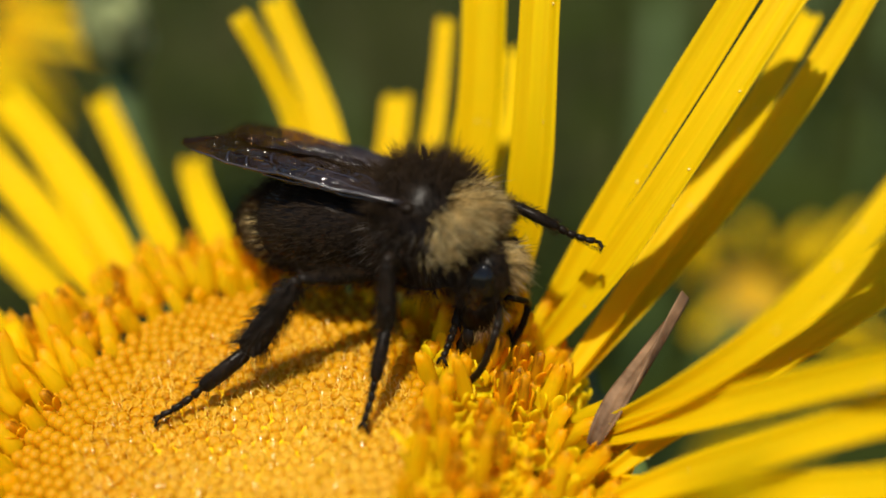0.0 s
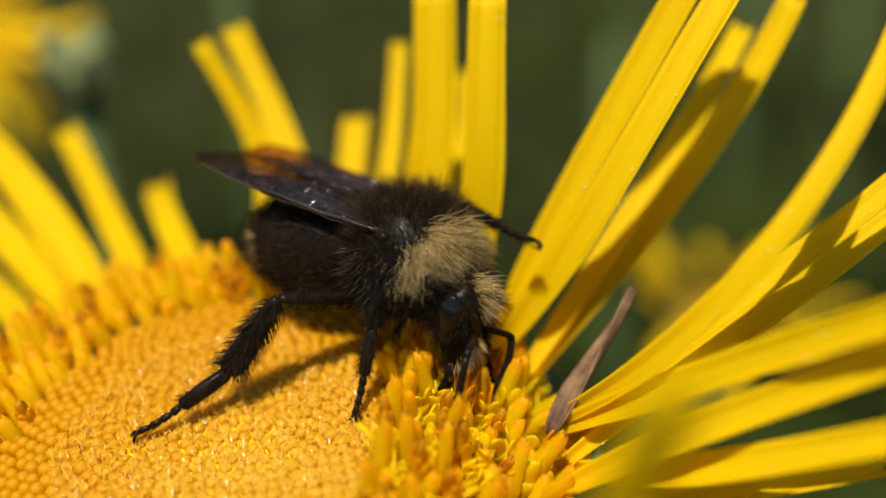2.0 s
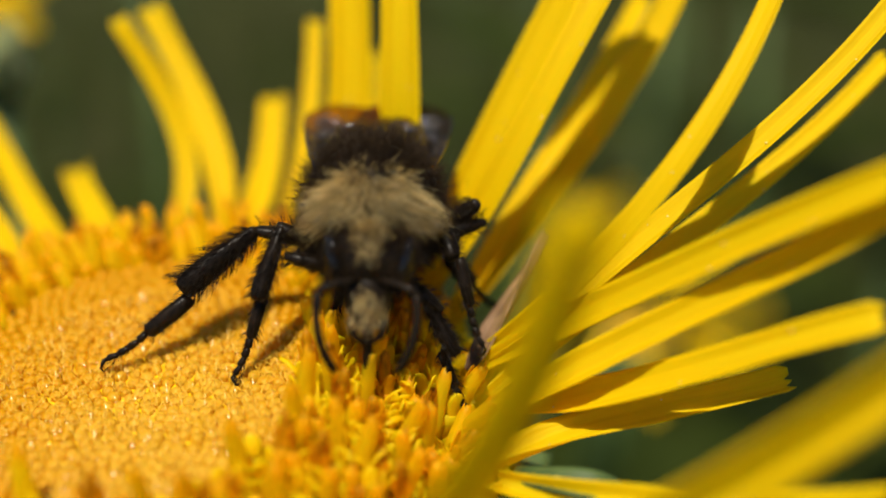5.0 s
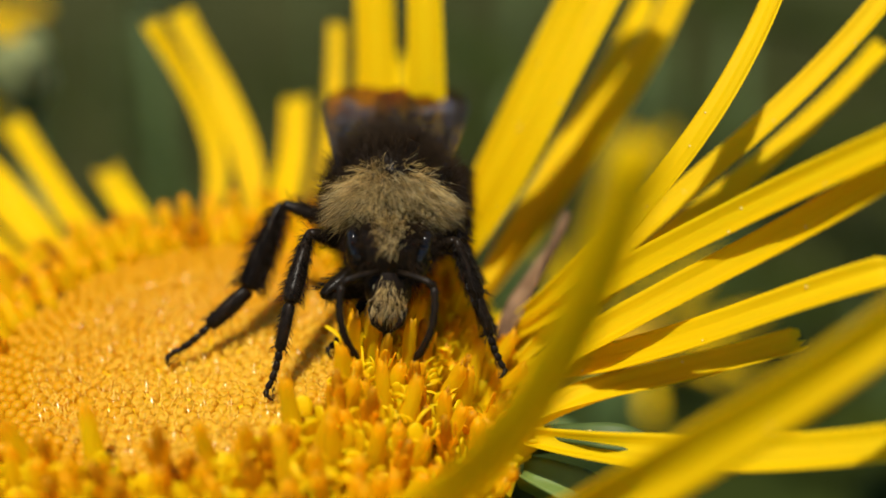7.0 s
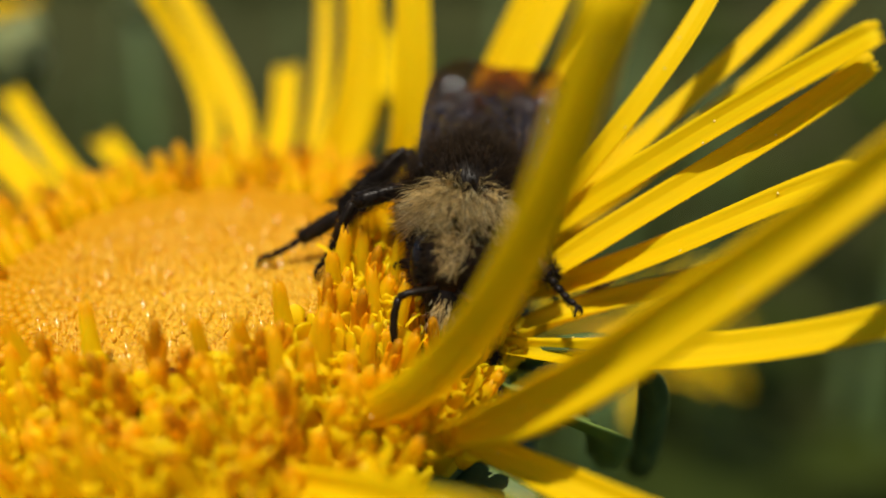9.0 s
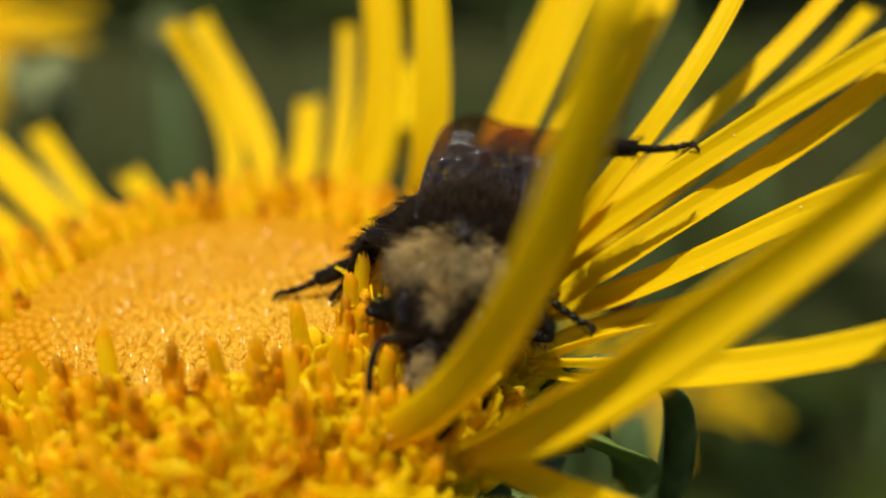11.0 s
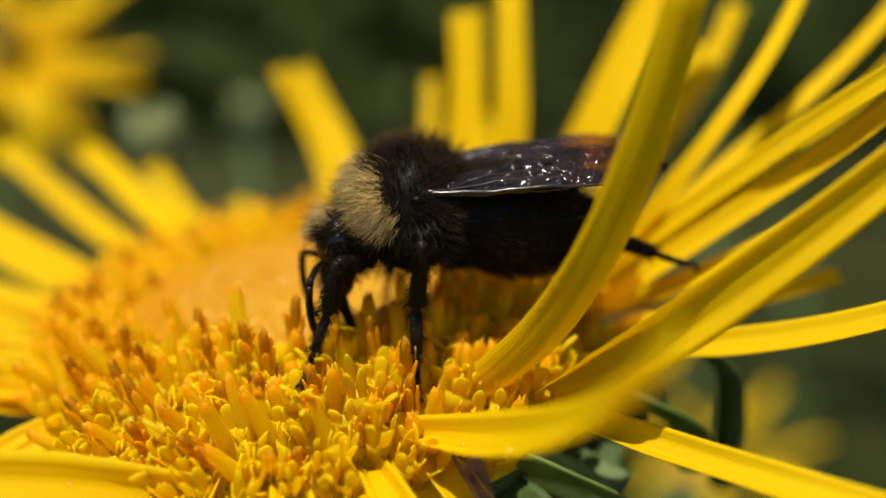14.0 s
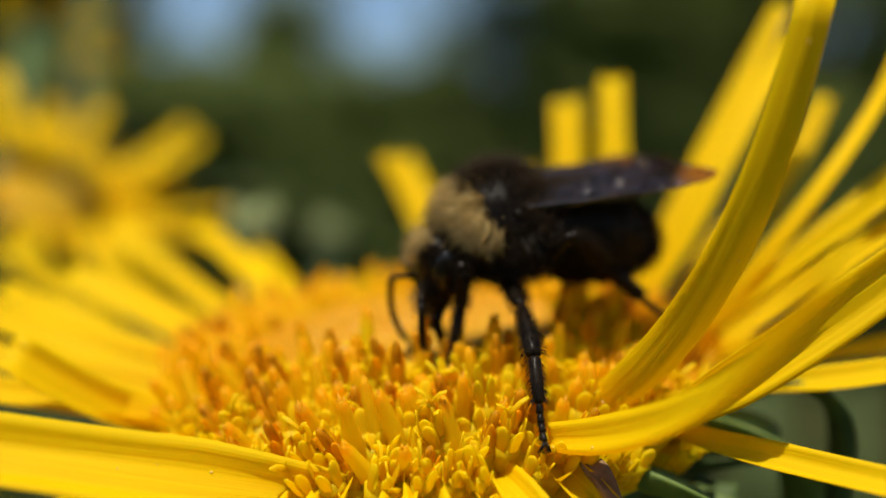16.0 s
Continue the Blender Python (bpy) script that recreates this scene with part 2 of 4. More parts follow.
def strap(spine, width, rnd, steps=30, curl=0.0, thick=0.13, facing=None, notch=True):
    """A ray petal: a ribbon with two grooves and a toothed tip, as a closed thin body."""
    bm = bmesh.new()
    uv = bm.loops.layers.uv.new("UV")
    cols = 9
    ph, tw = rnd.uniform(0, 6), rnd.uniform(-0.25, 0.25)
    rows_top, rows_low = [], []
    for i in range(steps + 1):
        s = i / steps
        p = spine(s)
        t = (spine(min(s + 0.01, 1)) - spine(max(s - 0.01, 0))).normalized()
        want = facing(s) if facing else Vector((0, 0, 1))
        side = t.cross(want).normalized()
        nrm = side.cross(t).normalized()
        turn = tw * math.sin(2.2 * s + ph) + curl * s
        side, nrm = side * math.cos(turn) + nrm * math.sin(turn), nrm * math.cos(turn) - side * math.sin(turn)
        half = 0.5 * width * (0.42 + 0.58 * min(1, s / 0.28) ** 0.7) * (1 - 0.10 * max(0, s - 0.6) / 0.4)
        half *= 1 + 0.04 * math.sin(9 * s + ph)
        cup = (0.44 - 0.20 * min(1, s * 1.6)) * width
        top, low = [], []
        for j in range(cols):
            q = -1 + 2 * j / (cols - 1)
            ridge = 0.044 * width * math.cos(q * math.pi * 2.5) * min(1, s * 6)
            lift = cup * q * q + ridge + 0.05 * width * math.sin(7 * s + 3 * q + ph) * abs(q)
            along = 0.0
            if notch and i == steps:
                along = (-0.55 if j in (3, 5) else 0.15) * 0.5 + (-0.45 if j in (0, 8) else 0)
            at = p + side * (half * q) + nrm * lift + t * along
            th = thick * (1.6 - 1.1 * abs(q)) * 0.5 * (1.4 - 0.8 * s)
            top.append(bm.verts.new(at + nrm * th))
            low.append(bm.verts.new(at - nrm * th))
        rows_top.append(top)
        rows_low.append(low)

    def quad(vs, co):
        f = bm.faces.new(vs)
        for lp, c in zip(f.loops, co):
            lp[uv].uv = c
    n = cols - 1
    for i in range(steps):
        a, b = i / steps, (i + 1) / steps
        for j in range(n):
            u, v = j / n, (j + 1) / n
            quad((rows_top[i][j], rows_top[i][j + 1], rows_top[i + 1][j + 1], rows_top[i + 1][j]), ((u, a), (v, a), (v, b), (u, b)))
            quad((rows_low[i][j + 1], rows_low[i][j], rows_low[i + 1][j], rows_low[i + 1][j + 1]), ((v, a), (u, a), (u, b), (v, b)))
        quad((rows_low[i][0], rows_top[i][0], rows_top[i + 1][0], rows_low[i + 1][0]), ((0, a), (0, a), (0, b), (0, b)))
        quad((rows_top[i][n], rows_low[i][n], rows_low[i + 1][n], rows_top[i + 1][n]), ((1, a), (1, a), (1, b), (1, b)))
    for j in range(n):
        u, v = j / n, (j + 1) / n
        quad((rows_top[steps][j], rows_top[steps][j + 1], rows_low[steps][j + 1], rows_low[steps][j]), ((u, 1), (v, 1), (v, 1), (u, 1)))
        quad((rows_top[0][j + 1], rows_top[0][j], rows_low[0][j], rows_low[0][j + 1]), ((v, 0), (u, 0), (u, 0), (v, 0)))
    return bm


def spike_mesh(name, rnd, tall, wide):
    """A shut floret: a stout five-ribbed tube that narrows a little to a blunt toothed tip."""
    bm = bmesh.new()
    uv = bm.loops.layers.uv.new("UV")
    lean = rnd.uniform(-0.14, 0.14)
    prof = ((0, 0.90), (0.30, 1.0), (0.55, 0.94), (0.74, 0.80), (0.90, 0.78), (0.97, 0.62), (1.0, 0.44))
    pts = [(lean * tall * s * s, 0, tall * s) for s, _ in prof]
    rings = tube(bm, pts, [0.5 * wide * w for _, w in prof], 10, True, 1.0, uv)
    # five grooves between the lobes, and five teeth at the top
    for ring, (s, _), p in zip(rings, prof, pts):
        for v in ring[::2]:
            v.co = Vector(p) + (v.co - Vector(p)) * (1 - 0.17 * min(1, s * 1.6))
        if s == 1.0:
            for v in ring[1::2]:
                v.co.z += 0.30 * rnd.uniform(0.2, 1.5)
    bmesh.ops.scale(bm, vec=(MM, MM, MM), verts=bm.verts)
    me = bpy.data.meshes.new(name)
    bm.to_mesh(me)
    bm.free()
    return me


def lobe(bm, uv, root, out, up, length, wide, curl):
    """A flat rounded lobe that bends outwards, as a thin closed paddle."""
    prof = ((0.0, 0.55), (0.3, 0.85), (0.6, 1.0), (0.82, 0.86), (0.95, 0.5), (1.0, 0.18))
    pts = [root + out * (length * curl * s * s) + up * (length * s * (1 - 0.45 * curl * s)) for s, _ in prof]
    side = up.cross(out).normalized()
    rings = []
    for (s, w), p in zip(prof, pts):
        n = (up * (curl * s) - out).normalized()
        h, t = 0.5 * wide * w, 0.035
        rings.append([bm.verts.new(p + side * q * h + n * (t * k - 0.25 * h * (1 - abs(q)))) for q, k in ((-1, 0), (-0.5, 1), (0.5, 1), (1, 0), (0.5, -1), (-0.5, -1))])
    n = len(prof) - 1
    for i, (a, b) in enumerate(zip(rings, rings[1:])):
        for j in range(6):
            f = bm.faces.new((a[j], a[(j + 1) % 6], b[(j + 1) % 6], b[j]))
            for lp, v in zip(f.loops, (i, i, i + 1, i + 1)):
                lp[uv].uv = (0.5, 0.5 + 0.5 * v / n)
    f = bm.faces.new(rings[-1])
    for lp in f.loops:
        lp[uv].uv = (0.5, 1.0)


def open_mesh(name, rnd, tall, wide, anthers=False):
    """An open floret: a yellow tube with five rounded lobes, round a forked style or a brown tube of anthers."""
    bm = bmesh.new()
    uv = bm.loops.layers.uv.new("UV")
    prof = ((0, 0.7), (0.4, 0.78), (0.66, 1.0))
    tube(bm, [(0, 0, tall * s) for s, _ in prof], [0.5 * wide * w for _, w in prof], 7, True, 1.0, uv)
    up = Vector((0, 0, 1))
    curl = rnd.uniform(0.0, 0.22)
    for k in range(5):
        a = 2 * math.pi * (k + rnd.uniform(-0.2, 0.2)) / 5
        d = Vector((math.cos(a), math.sin(a), 0))
        lobe(bm, uv, d * 0.36 * wide + up * tall * 0.60, d, up, tall * rnd.uniform(0.38, 0.60), wide * rnd.uniform(0.44, 0.60), curl * rnd.uniform(0.4, 1.6))
    if anthers:
        lo = len(bm.faces)
        lean = rnd.uniform(-0.2, 0.2)
        prof = ((0.50, 0.56), (0.8, 0.60), (1.10, 0.60), (1.28, 0.52), (1.36, 0.26))
        rings = tube(bm, [(lean * (s - 0.55), 0, tall * s) for s, _ in prof], [0.5 * wide * w for _, w in prof], 10, True, 1.0, uv)
        for ring, (s, _) in zip(rings, prof):
            for v in ring[::2]:
                mid = Vector((lean * (s - 0.55), 0, tall * s))
                v.co = mid + (v.co - mid) * 0.84
        bm.faces.ensure_lookup_table()
        for f in bm.faces[lo:]:
            f.material_index = 1
    elif rnd.random() < 0.22:
        lean, turn = rnd.uniform(0.05, 0.3), rnd.uniform(0, 6.28)
        ahead = Vector((math.cos(turn), math.sin(turn), 0))
        side = ahead.cross(up)
        top = up * tall * rnd.uniform(0.95, 1.1) + ahead * lean * tall * 0.4
        tube(bm, [up * tall * 0.6, up * tall * 0.85 + ahead * lean * 0.3, top], [0.09, 0.09, 0.10], 6, True, 1.0, uv)
        for sgn in (-1, 1):
            arm = rnd.uniform(0.22, 0.36) * tall
            pts = [top, top + up * arm * 0.42 + side * sgn * arm * 0.14, top + up * arm * 0.75 + side * sgn * arm * 0.42, top + up * arm * 0.95 + side * sgn * arm * 0.75]
            tube(bm, pts, [0.10, 0.13, 0.15, 0.11], 6, True, 0.45, uv)
    bmesh.ops.scale(bm, vec=(MM, MM, MM), verts=bm.verts)
    me = bpy.data.meshes.new(name)
    bm.to_mesh(me)
    bm.free()
    return me


def bud_edge(a):
    """How far the shut buds reach from the middle at the angle a: the florets have opened furthest on the side of -y."""
    deg = math.degrees(a) % 360
    turn = (deg - 5) / 55 if deg < 130 else (252 - deg) / 65
    back = 0.5 - 0.5 * math.cos(math.pi * min(1.0, max(0.0, turn)))
    return 7.2 + 2.7 * back


def build_flower():
    rnd = random.Random(11)
    flower = tagged(new("elecampane_flower"), "yellow elecampane flower head with orange disc in full bloom", "flower")
    flower.matrix_basis = Matrix.Translation(HEAD.translation * MM) @ LEAN.to_4x4()
    back = HEAD.inverted()

    def polar(r, a, z):
        return Vector((r * math.cos(a), r * math.sin(a), z))

    # the cushion that carries the florets
    bm = bmesh.new()
    n = 64
    rings = [[bm.verts.new(polar(r, 2 * math.pi * k / n, disc_top(r) + 0.50 * max(0, min(1, bud_edge(2 * math.pi * k / n) + 0.6 - r)))) for k in range(n)] for r in ((RIM + 0.4) * i / 24 + 0.001 for i in range(25))]
    for r, z in ((RIM, -8.0), (RIM - 2.5, -10.5), (8.0, -13.0), (2.6, -14.6)):
        rings.append([bm.verts.new(polar(r, 2 * math.pi * k / n, z)) for k in range(n)])
    for lo, hi in zip(rings, rings[1:]):
        for k in range(n):
            bm.faces.new((lo[k], hi[k], hi[(k + 1) % n], lo[(k + 1) % n]))
    bm.faces.new(rings[-1][::-1])
    bm.faces.ensure_lookup_table()
    for f in bm.faces:
        if f.calc_center_median().z < -7.0:
            f.material_index = 1
    part("disc", bm, [CUSHION, GREEN], flower, "orange floret cushion, green beneath")

    # shut buds in the middle, too small to count
    bm = bmesh.new()
    for i in range(1660):
        r = 0.318 * math.sqrt(i + 0.5) + rnd.uniform(-0.05, 0.05)
        a = i * 2.399963 + rnd.uniform(-0.11, 0.11) / (r + 0.3)
        if r > bud_edge(a) + 0.4:
            continue
        out = max(0.0, r - 6.0)
        size = (0.30 + 0.006 * r) * rnd.uniform(0.93, 1.1)
        tall = 0.86 + 0.030 * r + 0.05 * out ** 1.7 + rnd.uniform(-0.06, 0.07)
        foot = polar(r, a, disc_top(r) - 0.1)
        lean = polar(0.02 * r, a, 0) + Vector((rnd.uniform(-0.04, 0.04), rnd.uniform(-0.04, 0.04), 0))
        p = [foot + lean * s + Vector((0, 0, tall * s)) for s in (0, 0.70, 0.86, 0.95, 1.0)]
        tube(bm, p, [size * 0.95, size, size * 0.92, size * 0.66, size * 0.25], 8)
    ob = part("disc_bud", bm, BUD, flower, "tiny shut golden buds")
    ob["kind"] = "stuff"

    # silky hairs that glint between the buds
    bm = bmesh.new()
    for i in range(5500):
        a = rnd.uniform(0, 2 * math.pi)
        r = min(7.5, bud_edge(a) + 0.3) * math.sqrt(rnd.random())
        p = polar(r, a, disc_top(r) + 0.76 + 0.03 * r + 0.05 * max(0.0, r - 6.0) ** 1.7 + rnd.uniform(-0.25, 0.05))
        d = Vector((rnd.uniform(-1, 1), rnd.uniform(-1, 1), rnd.uniform(0.1, 0.8))).normalized() * rnd.uniform(0.35, 0.75)
        w = d.cross(Vector((0, 0, 1))).normalized() * 0.016
        m = p + d * 0.55 + Vector((0, 0, 0.1))
        v = [bm.verts.new(q) for q in (p - w, p + w, m + w * 0.8, m - w * 0.8, p + d)]
        bm.faces.new(v[:4])
        bm.faces.new((v[3], v[2], v[4]))
    ob = part("silk", bm, SILK, flower, "pale glossy silky hairs")
    ob["kind"] = "stuff"

    # standing florets in rings round the buds
    shut = [spike_mesh("floret_mesh", rnd, rnd.uniform(2.7, 3.8), rnd.uniform(0.80, 1.0)) for _ in range(10)]
    brown = [open_mesh("floret_mesh", rnd, rnd.uniform(2.4, 2.9), rnd.uniform(0.92, 1.08), True) for _ in range(6)]
    opened = [open_mesh("floret_mesh", rnd, rnd.uniform(2.9, 3.6), rnd.uniform(1.2, 1.5)) for _ in range(12)]
    coats = ((SPIKE,), (SPIKE, SPIKE_BROWN), (OPEN,))
    for group, mats in zip((shut, brown, opened), coats):
        for me in group:
            for mat in mats:
                me.materials.append(mat)
            me.polygons.foreach_set("use_smooth", [True] * len(me.polygons))
    count = 0
    rest = {0: bmesh.new(), 1: bmesh.new(), 2: bmesh.new()}
    places, fillers = [], []
    for ring in range(9):
        r0 = 7.0 + 0.99 * ring
        num = int(2 * math.pi * r0 / 1.22)
        for k in range(num):
            a = 2 * math.pi * (k + 0.5 * (ring % 2) + rnd.uniform(-0.3, 0.3)) / num
            r = r0 + rnd.uniform(-0.28, 0.28)
            edge = bud_edge(a)
            if r < edge or (r < edge + 0.8 and rnd.random() < 0.35):
                continue
            young = (edge - 7.2) / 2.7
            kind = rnd.random()
            deg = math.degrees(a) % 360
            fresh = min(1.0, max(0.0, (deg - 305) / 50 if deg > 180 else 1.0))
            age = r - 0.5 * young * (r - 7.0) - 2.6 * fresh * (1 - young)
            which = 2 if age >= 14.6 or (age >= 12.0 and kind < 0.20 * (age - 11.6)) else 1 if kind > 0.72 else 0
            me = rnd.choice((shut, brown, opened)[which])
            tilt = 2.2 * (r - 6.0) + (10 if r > 13.4 and young < 0.5 else 0) + rnd.uniform(-8, 8)
            rim = min(1.0, max(0.0, (r - 9.2) / 3.6))
            z = disc_top(r) - 0.25 + 1.9 * young * rim
            m = pose(*at_mm(r * math.cos(a), r * math.sin(a), z), 0, 0, math.degrees(a))
            tall = rnd.uniform(0.74, 1.14) * (1.2 if r < 10.5 else 1.05) * (1 - young * (0.50 - 0.30 * rim))
            m = m @ pose(0, 0, 0, rnd.uniform(-9, 9), tilt, rnd.uniform(-40, 40)) @ Matrix.Diagonal((1, 1, tall, 1))
            places.append((which, me, m, a))
            # lower open florets fill the gaps between the tall ones
            if young < 0.6 and rnd.random() < 0.8:
                b, q = a + 0.5 / r, r + rnd.uniform(0.2, 0.6)
                low = pose(*at_mm(q * math.cos(b), q * math.sin(b), disc_top(q) - 0.3), 0, 0, math.degrees(b)) @ pose(0, 0, 0, rnd.uniform(-12, 12), tilt, rnd.uniform(-180, 180))
                fillers.append((2, rnd.choice(opened), low @ Matrix.Diagonal((1.1, 1.1, rnd.uniform(0.62, 0.84), 1)), a))
    # those on the side turned to the bee's path are single pieces
    places.sort(key=lambda q: abs((math.degrees(q[3]) + 75 + 180) % 360 - 180))
    for which, me, m, a in places + fillers:
        if count < 300:
            ob = new("floret", me)
            ob.parent, ob.matrix_basis = flower, m
            count += 1
        else:
            bm = rest[which]
            lo = len(bm.verts)
            bm.from_mesh(me)
            bm.verts.ensure_lookup_table()
            bmesh.ops.transform(bm, matrix=m, verts=bm.verts[lo:])
    for which, mat in enumerate(coats):
        me = bpy.data.meshes.new("floret_ring")
        rest[which].to_mesh(me)
        rest[which].free()
        ob = link_mesh("floret_ring", me, mat, flower, ("orange shut florets", "brown-tipped florets", "open yellow florets")[which] + " standing close together")
        ob["kind"] = "stuff"

    # ray petals
    def facing_of(p):
        def facing(s):
            out = bezier(p, s)
            out.z = 0
            return (Vector((0, -0.45, 1)) - out.normalized() * 0.75).normalized()
        return facing

    grains = []

    def ray(width, turned, *points):
        """A long ray petal: its width, the way its inner face looks where that is not towards the middle, and the points that bend it."""
        p = [back @ Vector(q) for q in points]
        face = facing_of(p) if turned is None else (lambda s, v=Vector(turned).normalized(): v)
        blade = strap(lambda s, p=p: bezier(p, s), width, rnd, facing=face)
        for f in rnd.sample([f for f in blade.faces if f.normal.length < 2 and f.calc_area() > 0.05], 9):
            f.normal_update()
            grains.append((f.calc_center_median() + f.normal * 0.03, rnd.uniform(0.035, 0.085)))
        part("petal", blade, PETAL, flower)
    ray(1.4, None, (-12.6, 14.1, -6.6), (-10.0, 19.8, -2.3), (-11.9, 21.4, 0.5), (-15.6, 22.4, 6.6))
    ray(1.8, None, (-8.8, 14.1, -6.2), (-8.5, 19.6, -0.9), (-11.9, 23.0, 2.3), (-14.2, 25.6, 6.6))
    ray(1.7, None, (-16.7, 12.7, -6.5), (-20.6, 17.9, -6.5), (-23.6, 23.6, -4.7), (-27.4, 28.5, -1.7))
    ray(1.8, None, (-14.1, 13.5, -6.8), (-16.9, 16.8, -4.0), (-19.2, 21.1, -3.4), (-20.4, 26.1, -4.8))
    ray(2.4, None, (-18.7, 11.3, -7.6), (-23.3, 15.5, -5.0), (-26.8, 20.1, -2.0), (-31.5, 23.4, 0.2))
    ray(2.2, None, (-20.4, 10.6, -7.5), (-25.5, 17.4, -8.7), (-31.3, 22.6, -4.9), (-39.0, 25.9, 0.2))
    ray(2.2, None, (-22.4, 9.4, -7.9), (-29.4, 22.6, -14.3), (-38.9, 30.3, -12.4), (-50.3, 30.6, -2.0))
    ray(2.0, None, (-9.6, 14.2, -6.2), (-7.1, 18.3, -5.4), (-6.5, 22.3, -3.1), (-6.6, 26.1, 0.4))
    ray(1.2, None, (-6.4, 13.9, -6.1), (-3.8, 17.6, -2.9), (-3.9, 21.4, 1.1), (-3.7, 25.3, 5.8))
    ray(2.6, None, (-5.2, 13.6, -6.5), (-0.7, 13.9, -1.9), (-0.7, 15.6, 4.0), (-0.9, 18.5, 10.8))
    ray(1.3, None, (-4.9, 13.5, -5.9), (-0.6, 18.4, -3.8), (1.3, 23.8, -1.0), (0.4, 29.5, 2.6))
    ray(2.2, None, (-0.5, 11.4, -6.9), (2.7, 9.2, -2.3), (1.7, 9.9, 3.8), (1.9, 13.6, 12.0))
    ray(1.8, None, (2.4, 8.2, -6.1), (6.2, 10.2, 1.8), (10.1, 12.2, 9.7), (14.2, 14.1, 17.4))
    ray(1.85, None, (2.8, 7.4, -5.8), (7.4, 6.3, 2.0), (10.6, 8.2, 9.4), (14.9, 12.6, 14.9))
    ray(1.5, None, (4.1, 5.4, -6.3), (8.6, 9.8, -0.6), (13.1, 14.8, 4.3), (16.6, 21.0, 8.3))
    ray(1.7, None, (4.1, 5.5, -6.6), (9.5, 11.0, -1.9), (14.9, 14.6, 3.7), (18.2, 16.9, 11.2))
    ray(1.35, None, (5.2, 2.3, -6.4), (10.6, -3.1, 0.9), (15.4, -3.1, 7.7), (20.2, 6.3, 14.2))
    ray(1.3, None, (6.0, 1.0, -6.9), (12.0, 1.0, 1.6), (20.7, 3.2, 5.2), (26.2, 6.1, 12.6))
    ray(1.3, None, (5.6, -0.9, -6.7), (12.8, 2.1, -1.0), (21.0, 5.1, 2.7), (27.2, 9.7, 7.5))
    ray(1.5, None, (5.2, 1.3, -6.3), (10.0, -1.9, -1.1), (15.5, -4.6, 3.7), (20.6, -8.2, 8.1))
    ray(1.5, None, (5.3, -2.7, -6.8), (10.7, -3.4, -1.7), (16.9, -5.0, 1.7), (20.9, -7.5, 6.7))
    ray(1.5, None, (5.6, -0.5, -7.0), (10.8, -4.0, -4.9), (15.2, -6.0, -0.9), (20.5, -8.2, 2.0))
    ray(1.6, None, (4.8, -5.6, -7.8), (8.6, -3.1, -6.0), (13.9, -3.1, -5.8), (19.5, -2.8, -4.2))
    ray(2.7, (-0.35, 0.85, 0.35), (-1.9, -10.5, -8.7), (1.2, -13.8, -6.2), (4.6, -16.9, -2.3), (7.0, -19.6, 11.6))
    ray(2.5, (0.0, -0.97, 0.04), (2.2, -12.4, -7.2), (4.4, -15.1, -5.4), (9.5, -17.3, -1.8), (19.6, -16.2, 7.0))
    ray(2.3, (0.0, -0.6, 0.8), (-4.2, -14.6, -8.8), (0.6, -17.8, -8.4), (2.6, -24.0, -5.4), (3.6, -33.0, 0.8))
    ray(1.6, (0.0, -0.5, 0.85), (5.1, -5.5, -7.3), (12.6, -9.7, -6.7), (19.6, -13.2, -3.9), (26.3, -16.2, 0.8))
    ray(1.6, (0.0, -0.5, 0.85), (2.4, -10.7, -8.8), (7.9, -15.6, -9.4), (13.5, -20.1, -9.8), (19.4, -24.5, -9.5))
    ray(3.6, (0.1, -0.7, 0.7), (-13.6, -15.8, -11.4), (-21.1, -18.4, -10.3), (-28.6, -20.8, -8.1), (-36.5, -23.6, -7.3))
    ray(2.6, (0.2, -0.6, 0.75), (-24.4, 6.1, -4.8), (-20.2, 1.2, -12.8), (-23.5, -5.4, -12.9), (-32.0, -10.1, -5.6))
    # petals that hang down at the side turned away from the open sky
    for deg in range(-150, -60, 7):
        a = math.radians(deg + rnd.uniform(-3, 3))
        fall, long = rnd.uniform(0.5, 1.0), rnd.uniform(13, 19)
        p = [polar(14.4, a, -5.2), polar(16.8, a, -4.3), polar(15 + 0.55 * long, a + rnd.uniform(-0.1, 0.1), -5.2 - 3 * fall), polar(15 + 0.85 * long, a + rnd.uniform(-0.15, 0.15), -7 - 8 * fall)]
        part("petal", strap(lambda s, p=p: bezier(p, s), rnd.uniform(1.4, 2.1), rnd, 20, facing=facing_of(p)), PETAL, flower)
    # short petals standing at the back between the long ones
    for deg in (150, 158, 164, 170, 177, 184, 191, 199):
        a = math.radians(deg + rnd.uniform(-2, 2))
        rise, long = rnd.uniform(0.15, 0.5), rnd.uniform(13, 20)
        p = [polar(15.2, a, -5.3), polar(18, a, -4.0), polar(15 + 0.7 * long, a, -3 + 5 * rise), polar(15 + long, a + rnd.uniform(-0.06, 0.06), -2 + 10 * rise)]
        part("petal", strap(lambda s, p=p: bezier(p, s), rnd.uniform(1.5, 2.0), rnd, 20, facing=facing_of(p)), PETAL, flower)

    # pollen crumbs that stick to the petals
    bm = bmesh.new()
    for at, size in grains:
        bmesh.ops.create_icosphere(bm, subdivisions=1, radius=size, matrix=Matrix.Translation(at) @ pose(0, 0, 0, 40 * size, 0, 900 * size) @ Matrix.Diagonal((1, 0.8, 0.7, 1)))
    ob = part("pollen", bm, POLLEN, flower, "pale yellow pollen crumbs")
    ob["kind"] = "stuff"

